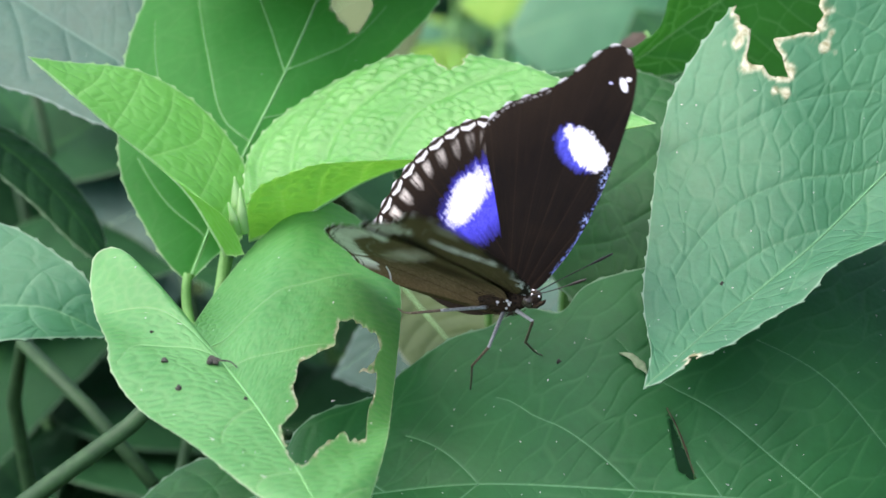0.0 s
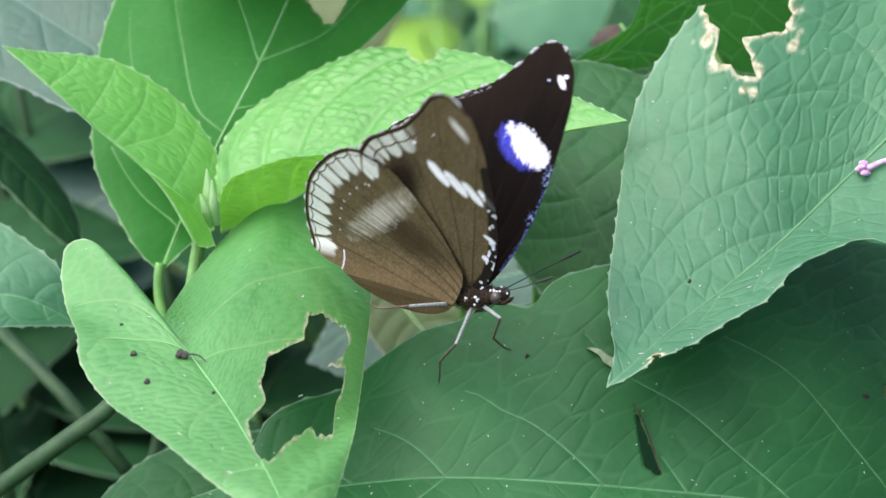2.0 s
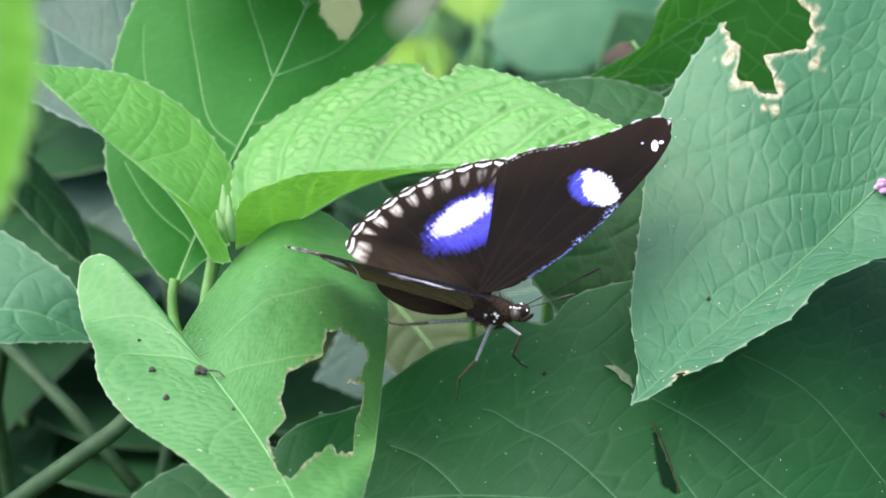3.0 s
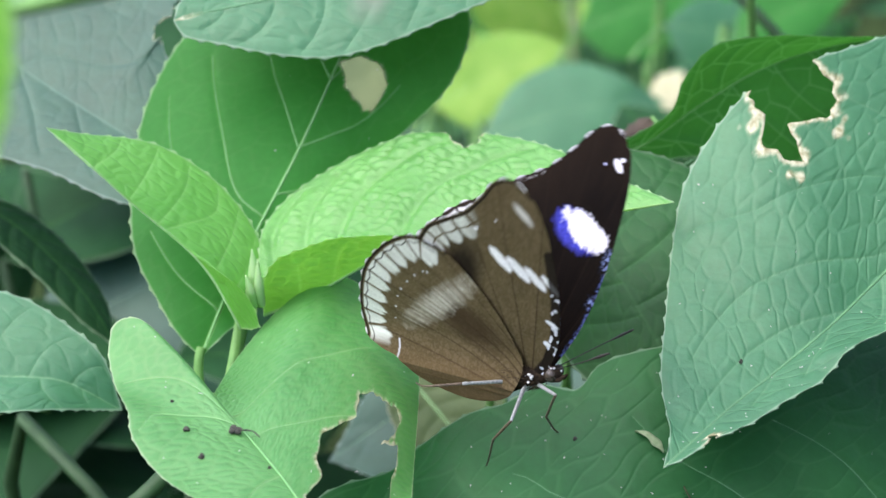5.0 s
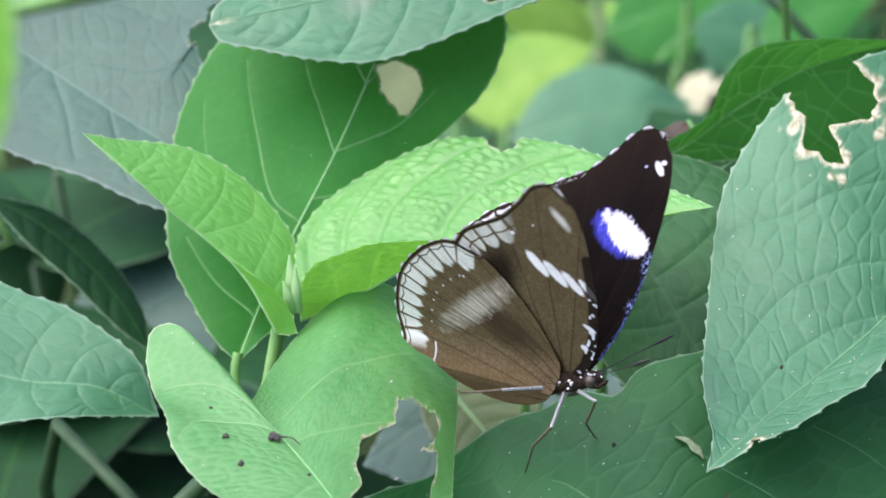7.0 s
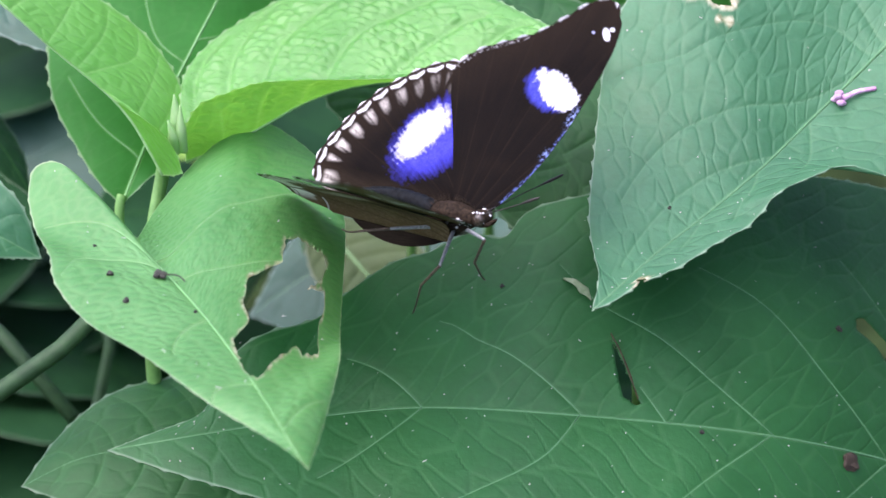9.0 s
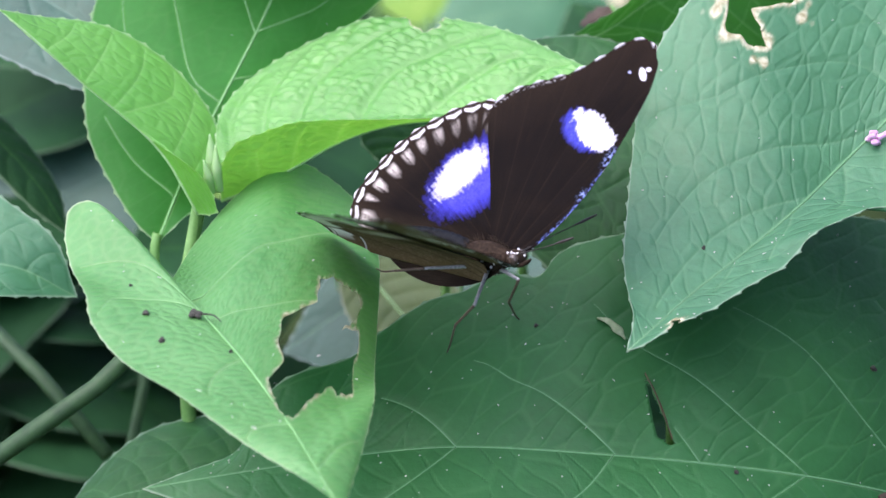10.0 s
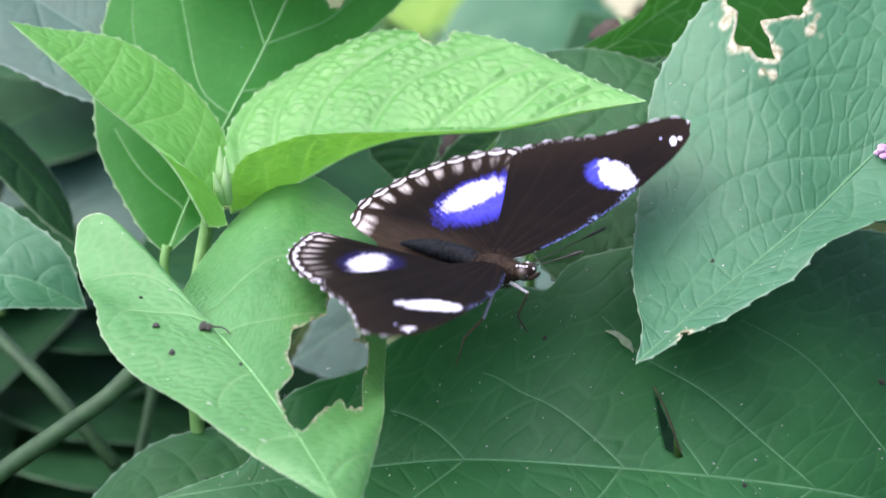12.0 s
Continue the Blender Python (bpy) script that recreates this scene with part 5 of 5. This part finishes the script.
# ---- stems and undergrowth ----
def build_stems():
    def one(label, pts, radii, material):
        pts = np.array(pts)
        foot = pts[0] + np.array((0, 0, 0))
        e = plant(label, ORIGIN + Vector((foot[0], foot[1], -750)) * MM, name="bare_stem")
        stalk(e, [(foot[0], foot[1], -750), (foot[0], foot[1], foot[2] - 200)] + [tuple(p) for p in pts], [radii[0]] * 2 + list(radii), material, name="stem")
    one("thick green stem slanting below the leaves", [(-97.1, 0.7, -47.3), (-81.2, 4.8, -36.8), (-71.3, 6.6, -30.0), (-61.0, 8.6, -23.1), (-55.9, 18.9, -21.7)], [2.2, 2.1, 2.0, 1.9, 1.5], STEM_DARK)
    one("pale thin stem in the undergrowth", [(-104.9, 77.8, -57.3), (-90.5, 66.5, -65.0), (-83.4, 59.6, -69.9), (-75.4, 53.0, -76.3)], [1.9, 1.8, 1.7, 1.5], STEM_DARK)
    one("pale straw-coloured stem far behind", [(49, 1150, -556), (51, 1177, -507), (53, 1207, -454), (54, 1232, -409)], [4.6, 4.4, 4.0, 3.6], STRAW)
    one("pale straw-coloured stem far behind", [(205, 1092, -467), (218, 1112, -432), (231, 1130, -401), (245, 1148, -369)], [3.6, 3.4, 3.0, 2.6], STRAW)
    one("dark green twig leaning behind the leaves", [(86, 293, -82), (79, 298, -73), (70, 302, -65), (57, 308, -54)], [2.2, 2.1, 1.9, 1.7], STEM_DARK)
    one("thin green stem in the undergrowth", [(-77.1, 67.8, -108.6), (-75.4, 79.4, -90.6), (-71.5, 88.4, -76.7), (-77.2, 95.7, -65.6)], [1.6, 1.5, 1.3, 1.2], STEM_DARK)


build_stems()


def build_undergrowth():
    """Plants behind and below, out of the sharp range; unseen ones added around."""
    rng = np.random.default_rng(21)
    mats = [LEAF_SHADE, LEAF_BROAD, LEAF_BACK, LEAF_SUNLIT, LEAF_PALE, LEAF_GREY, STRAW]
    shapes = []
    for m in mats:
        length, half = 62.0, 23.0
        shape = leaf(m, rib=[(0, 0, 0), (18, 0, 4), (40, 0, 3), (length, 0, -6)], left=[(0, 0, 0), (10, half * 0.8, 6), (24, half, 6), (44, half * 0.6, 2), (length, 0, -6)],
                     right=[(0, 0, 0), (10, -half * 0.8, 6), (24, -half, 6), (44, -half * 0.6, 2), (length, 0, -6)], parent=None, nu=40, nv=12, cords=False, puff=0.3, rib_mm=0.2, rib_material=STEM_DARK)
        shapes.append(shape)
    # unseen plants added all round, closing the place and blocking low sky light
    more = []
    for k in range(400):
        x, y = rng.uniform(-2.2, 2.2), rng.uniform(-2.2, 2.6)
        ahead = y > -0.45 and abs(x) < 0.34 + 0.14 * max(y, 0) and y < 1.9
        if not ahead and math.hypot(x, y + 0.27) > 0.42 and len(more) < 95:
            more.append((x, y, rng.uniform(0.35, 0.95), int(rng.integers(3)), 8, rng.uniform(1.4, 2.4)))
    far = [3, 2, 0, 0, 4, 3, 0, 2, 1]
    # the last four, unseen at the right, are added to shade the broad leaf
    for (x, y, z, which, leaves, size) in PLANTS + more + [(0.158, -0.04, 0.85, 1, 11, 1.05), (0.15, -0.10, 0.90, 0, 11, 1.0), (0.172, 0.01, 0.86, 1, 11, 1.1), (0.205, -0.13, 0.94, 0, 12, 1.3)]:
        e = plant("green undergrowth plant, out of focus or added out of view", Vector((x, y, 0)), name="undergrowth_plant")
        tagged(e, group="undergrowth plants")
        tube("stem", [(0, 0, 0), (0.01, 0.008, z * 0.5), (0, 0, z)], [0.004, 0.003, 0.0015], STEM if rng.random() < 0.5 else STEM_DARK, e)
        for k in range(leaves):
            yaw = k * 137.5 + rng.uniform(-25, 25)
            src = shapes[which % 7 if rng.random() < 0.85 else 0]
            if which == 7:
                src = shapes[far[int(rng.integers(9))]]
            o = copy_thing(src, Matrix())
            o.parent = e
            o.matrix_basis = pose(0, 0, max(0.02, z - 0.03 * k), rng.uniform(-15, 15), rng.uniform(-30, 20), yaw) @ Matrix.Scale(size * rng.uniform(0.75, 1.2), 4)
    for s in shapes:
        for c in list(s.children_recursive):
            bpy.data.objects.remove(c)
        bpy.data.objects.remove(s)


PLANTS = [(-0.026, 1.463, 0.16, 7, 9, 1.65),
          (-0.054, 1.31, 0.188, 7, 9, 1.57),
          (0.006, 1.538, 0.16, 7, 9, 1.66),
          (0.018, 1.34, 0.16, 7, 9, 1.62),
          (0.065, 1.214, 0.188, 7, 9, 1.57),
          (0.126, 1.49, 0.16, 7, 9, 1.68),
          (0.204, 1.551, 0.16, 7, 9, 1.51),
          (0.094, 1.405, 0.16, 7, 9, 1.36),
          (0.258, 1.522, 0.16, 7, 9, 1.64),
          (0.318, 1.502, 0.16, 7, 9, 1.6),
          (0.169, 1.413, 0.16, 7, 9, 1.51),
          (0.036, 1.433, 0.16, 7, 9, 1.64),
          (0.153, 1.514, 0.16, 7, 9, 1.6),
          (0.083, 1.56, 0.16, 7, 9, 1.71),
          (-0.025, 1.569, 0.16, 7, 9, 1.78),
          (0.219, 1.445, 0.16, 7, 9, 1.68),
          (0.144, 1.338, 0.16, 6, 2, 1.36),
          (0.054, 1.498, 0.16, 3, 2, 1.37),
          (-0.131, 1.307, 0.186, 3, 5, 2.62),
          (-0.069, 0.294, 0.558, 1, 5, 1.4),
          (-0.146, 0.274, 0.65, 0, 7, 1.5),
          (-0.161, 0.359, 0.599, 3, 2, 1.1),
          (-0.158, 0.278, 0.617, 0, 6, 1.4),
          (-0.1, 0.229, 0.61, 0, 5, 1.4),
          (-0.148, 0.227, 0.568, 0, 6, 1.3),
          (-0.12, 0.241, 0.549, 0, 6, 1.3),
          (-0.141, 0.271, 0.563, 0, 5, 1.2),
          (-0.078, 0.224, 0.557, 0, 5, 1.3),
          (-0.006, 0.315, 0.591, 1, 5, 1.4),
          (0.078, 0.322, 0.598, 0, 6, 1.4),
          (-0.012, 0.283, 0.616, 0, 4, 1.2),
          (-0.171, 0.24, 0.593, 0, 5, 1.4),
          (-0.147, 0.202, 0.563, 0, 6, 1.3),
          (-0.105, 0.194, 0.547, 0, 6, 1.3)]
build_undergrowth()


# ---- crumbs, dust and fallen bits ----
def settle(ob, key, x, y, turn=0.0, up=0.0):
    at, n = on_leaf(key, x, y)
    ob.matrix_basis = Matrix.Translation(at + n * up * MM) @ n.to_track_quat('Z', 'Y').to_matrix().to_4x4() @ pose(0, 0, 0, 0, 0, turn)


def crumb(name, key, x, y, size, material, label, category, squash=0.7):
    bm = bmesh.new()
    bmesh.ops.create_icosphere(bm, subdivisions=3, radius=size * MM)
    for w in bm.verts:
        w.co *= 1 + 0.7 * noise.noise(w.co * 1100 / size + Vector((x * 50, y * 50, 0)))
        w.co.z *= squash
    me = bpy.data.meshes.new(name)
    bm.to_mesh(me)
    bm.free()
    me.materials.append(material)
    ob = tagged(new(name, me), label, category)
    settle(ob, key, x, y, 40 * x, size * squash * 0.6)
    return ob


def scrap(name, key, way, half_mm, material, label):
    """A thin curled strip lying along a way on a leaf."""
    q = curve_through([(a, c, 0) for a, c in way], 15)
    verts, faces = [], []
    at, nrm = zip(*[on_leaf(key, a[0], a[1]) for a in q])
    for k in range(15):
        along = (at[min(k + 1, 14)] - at[max(k - 1, 0)]).normalized()
        side = along.cross(nrm[k])
        w = half_mm * MM * math.sin(0.25 + 2.7 * k / 14) * (0.9 + 0.15 * math.sin(k * 0.9))
        for lift in (0.12, 0.3):
            for f in (-1, -0.4, 0.3, 1):
                verts.append(at[k] + side * f * w + nrm[k] * (lift + 0.55 * f * f * (f > 0)) * MM - at[0])
    for k in range(14):
        a, c = k * 8, k * 8 + 8
        ring = (0, 1, 2, 3, 7, 6, 5, 4)
        faces += [(a + ring[i], a + ring[(i + 1) % 8], c + ring[(i + 1) % 8], c + ring[i]) for i in range(8)]
    ob = tagged(link(name, verts, faces, material), label, "leaf scrap")
    ob.location = at[0]


def build_bits():
    for x, y, size in ((0.283, -0.140) + (0.8,), (0.408, -0.590) + (0.5,), (0.487, -0.560) + (0.45,), (0.412, -0.060) + (0.3,), (0.304, -0.580) + (0.28,)):
        c = crumb("crumb", "front", x, y, size, CRUMB_DARK, "dark dry crumb of frass lying on a leaf", "crumb")
        if size > 0.7:
            tube("twig", [(-0.0005, 0, 0.0002), (-0.0026, -0.0003, 0.0004), (-0.0042, 0.0003, 0.0001)], [0.00016, 0.00012, 0.0001], CRUMB_DARK, c, "thin bristle", 5)
            for a, b in ((-0.7, 0.5), (0.6, -0.6), (0.2, 0.8)):
                ellipsoid("lump", (a, b, 0.1), (0.5, 0.4, 0.35), CRUMB_DARK, c, seg=10)
    for key, x, y, size in (("right",) + (0.721, -0.190) + (0.32,), ("broad",) + (0.367, -0.400) + (0.55,), ("broad",) + (0.475, 0.030) + (0.4,), ("broad",) + (0.671, -0.650) + (0.35,)):
        crumb("crumb", key, x, y, size, CRUMB_DARK, "tiny dark crumb lying on a leaf", "crumb")
    # added pale strip, in place of a hole through which a paler leaf shows
    scrap("leaf_scrap", "broad", [(0.617, -0.580), (0.608, -0.560), (0.600, -0.520), (0.592, -0.470)], 1.0, HOLE_PALE, "pale strip standing in for a hole with a pale leaf behind")
    # added strip whose olive-brown stands for the dark inside of the open slit
    scrap("leaf_scrap", "broad", [(0.571, -0.320), (0.562, -0.260), (0.550, -0.170), (0.537, -0.070)], 0.28, SLIT_BROWN, "olive-brown strip standing in for the dark inside of a slit")
    crumb("dead_bit", "broad", *(0.317, 0.060), 1.6, DEAD, "shrivelled brown plant scrap lying on a leaf", "plant scrap", 0.45)
    # fallen flower: a pale tube with spread pink lobes
    f = new("fallen_flower")
    tagged(f, "small fallen pink flower lying on a leaf", "flower")
    settle(f, "right", *(0.258, 0.060), 20, 0.6)
    tube("flower_tube", [(0, 0, 0.0003), (0.003, 0.0003, 0.0005), (0.006, 0, 0.0003)], [0.0005, 0.0004, 0.00035], PETAL, f, "pale flower tube", 8)
    for k in range(5):
        a = k * 72
        ellipsoid("petal", (-0.6 - 0.4 * math.cos(a), 1.0 * math.sin(radians(a)), 0.5 + 0.8 * math.cos(radians(a))), (0.9, 0.45, 0.5), PETAL, f, turn=(a, 20, 0), seg=10)
    # pale dust flecks, too many to count
    rng = np.random.default_rng(9)
    verts, faces = [], []
    for key, n in (("broad", 210), ("right", 60), ("grey", 110), ("front", 26), ("side", 34), ("back", 12)):
        for _ in range(n):
            x, y = rng.uniform(0.05, 0.95), rng.uniform(-0.93, 0.93)
            at, nrm = on_leaf(key, x, y)
            t = Vector(rng.normal(size=3)).cross(nrm).normalized()
            b = nrm.cross(t)
            lo = rng.uniform(0.05, 0.17) * MM * (2.6 if rng.random() < 0.08 else 1)
            wd, hi = rng.uniform(0.04, 0.10) * MM, 0.07 * MM
            if key == "grey":
                lo, wd = lo * 2.0, wd * 2.0
            k = len(verts)
            for z in (-0.2, 1):
                for p, q in ((-1, -0.6), (1, -1), (0.8, 1), (-0.9, 0.7)):
                    verts.append(at + t * p * lo + b * q * wd + nrm * (z * hi + 0.05 * MM))
            faces += [(k + 4, k + 5, k + 6, k + 7)] + [(k + i, k + (i + 1) % 4, k + 4 + (i + 1) % 4, k + 4 + i) for i in range(4)]
    tagged(link("dust", verts, faces, CRUMB_PALE, smooth=False), "pale flecks of dust and pollen scattered over the leaves", "dust", kind="stuff")


build_bits()


def motions():
    rows = [(0, 40.5, 66.1, 2.09, 0.65, -1.87), (0.2, 26, 49, 1.35, 0.18, -1.66), (0.5, 19.5, 34.8, 0.25, -0.53, -1.34), (0.7, 5, 25, 0.13, -0.58, -1.26), (1, 5.2, 21, -0.05, -0.66, -1.15), (1.2, 16.25, 33.5, -0.01, -0.57, -1.03), (1.5, 63.6, 70.9, 0.05, -0.43, -0.86), (1.7, 78, 88, 0, -0.65, -1.2), (2, 70.8, 72.1, -0.07, -0.99, -1.72), (2.2, 48, 59, 0.08, -0.77, -1.53), (2.5, 28.2, 31.8, 0.31, -0.43, -1.25), (2.7, 31.8, 28.9, -1.55, -0.7, 1), (3.5, 24, 32, -0.3, -0.3, -1), (4.3, 70.2, 59.2, 0.99, -1.04, -3.37), (4.5, 85.4, 81.2, 0.36, -1.79, -3.83), (4.7, 78, 86, 0.64, -1.39, -3.49), (5, 69.2, 75, 1.06, -0.78, -2.99), (5.2, 44, 49.5, 0.81, -0.5, -2.11), (5.4, 22, 27, 0.56, -0.21, -1.22), (5.5, 4.7, 14.6, 0.43, -0.07, -0.78), (5.6, -1, 8.5, 0.21, -0.16, -0.62), (5.8, 26, 24.5, -0.22, -0.34, -0.3), (6, 41.4, 43.8, -0.66, -0.52, 0.02), (6.2, 55, 63, 0.3, -0.28, -0.96), (6.3, 65, 76, 0.78, -0.17, -1.45), (6.5, 71, 94.4, 1.74, 0.07, -2.43), (6.7, 75.7, 89.5, 1.25, -0.68, -3.09), (8.3, -7, 2.2, -0.58, -0.09, 0.68), (8.5, 5, 13.9, -0.89, -0.54, 0.31), (8.7, 20, 28.5, -0.01, -0.56, -1.01), (8.8, 27, 35.5, 0.42, -0.56, -1.68), (9, 30.2, 47.6, 1.3, -0.58, -3), (9.2, 43, 58, 1.1, -0.58, -2.69), (9.5, 48, 62.2, 0.79, -0.57, -2.22), (9.7, 46, 56.5, 1.17, -0.46, -2.57), (9.8, 39, 51.5, 1.36, -0.4, -2.75), (10, 31.1, 48.3, 1.74, -0.29, -3.1), (10.2, 17, 29.5, 1.04, -0.16, -1.82), (10.3, 15, 22.5, 0.68, -0.1, -1.18), (10.5, -1, 9.1, -0.02, 0.03, 0.1), (10.7, -4, 4.5, -0.46, -0.21, 0.3), (10.8, -2, 7, -0.69, -0.33, 0.4), (11, 1.7, 13, -1.13, -0.57, 0.6), (11.2, 16, 25, -0.93, -0.71, 0.06), (11.5, 22.4, 33, -0.64, -0.91, -0.75), (11.8, 17, 28, -0.42, -0.68, -0.64), (12, 8.5, 20.4, -0.27, -0.52, -0.57)]
    for (kind, side), w in wings.items():
        walk(w, [(t, pose(sx * MM, sy * MM, sz * MM, far if side > 0 else -near)) for t, near, far, sx, sy, sz in rows])
    walk(near_leaf, [(t, Matrix.Translation(near_leaf.location + Vector((x * MM, y * MM, z * MM)))) for t, x, y, z in [(0, -17.5, -0.9, -1.2), (1.0, -16.3, -1.2, -2.9), (1.5, -14.0, -1.9, -3.1), (2.0, -6.0, -1.1, 0.1), (2.5, 0.0, 0.0, 0.0), (2.7, -3.0, -0.2, -2.1), (4.3, -8.5, -0.5, -0.6), (4.5, -10.7, -0.9, -1.0), (5.0, -13.2, -0.6, -1.0), (5.5, -12.7, 0.9, 0.9), (6.0, -16.3, -0.1, -0.1), (6.5, -16.9, 0.9, 0.7), (6.7, -16.6, 1.0, 0.3), (8.3, -23.3, -0.3, -9.0), (9.0, -21.5, -0.9, -14.6), (12.0, -25.9, -0.5, -9.3)]])
    blade = [c for c in right_plant.children if c.name.startswith("leaf")][0]
    walk(blade, [(t, Matrix.Translation(blade.location + Vector((x * MM, y * MM, z * MM)))) for t, x, y, z in [(0.0, 0.15, 0.09, 0.13), (0.5, 0.16, 0.07, 0.09), (1.0, 0.21, -0.1, -0.17), (1.5, -0.05, -0.16, -0.24), (2.0, -0.35, -0.04, -0.03), (2.5, -0.39, 0.17, 0.28), (2.7, 0.19, -0.07, -0.12), (4.3, 0.38, 0.25, 0.39), (4.5, -0.13, -0.35, -0.6), (5.0, -0.07, -0.14, -0.24), (5.5, -0.04, 0.12, 0.22), (6.0, -0.22, -0.23, -0.41), (6.5, -0.08, 0.09, 0.17), (6.7, 0.06, 0.01, 0.01), (8.3, 0.39, 0.23, 0.36), (8.5, 0.08, 0.06, 0.09), (9.0, -0.15, 0.03, 0.04), (9.5, 0.1, 0.03, 0.05), (10.0, -0.08, -0.07, -0.11), (10.5, -0.06, -0.01, -0.01), (11.0, 0.01, -0.01, -0.01), (11.5, -0.05, 0.03, 0.05), (12.0, -0.03, 0.05, 0.08)]])
    walk(grass, [(t, Matrix.Translation(grass.location + Vector((x * MM, y * MM, z * MM)))) for t, x, y, z in [(0, -1.0, 4.1, 4.5), (1.0, -1.0, 3.3, 2.9), (1.5, -0.3, 2.6, 2.7), (2.0, 1.7, 1.8, 3.7), (2.5, 0.0, 0.0, 0.0), (2.7, -2.3, 0.6, -0.8), (4.3, -9.9, 0.8, 1.4), (5.0, -13.9, -0.8, -1.2), (5.5, -14.3, 0.3, -0.2), (6.0, -17.2, -0.6, -0.5), (6.5, -17.9, 0.8, 0.3), (6.7, -18.3, 0.9, -0.1), (8.3, -16.7, 2.3, -3.7), (12.0, -16.4, 3.6, -1.0)]])


motions()
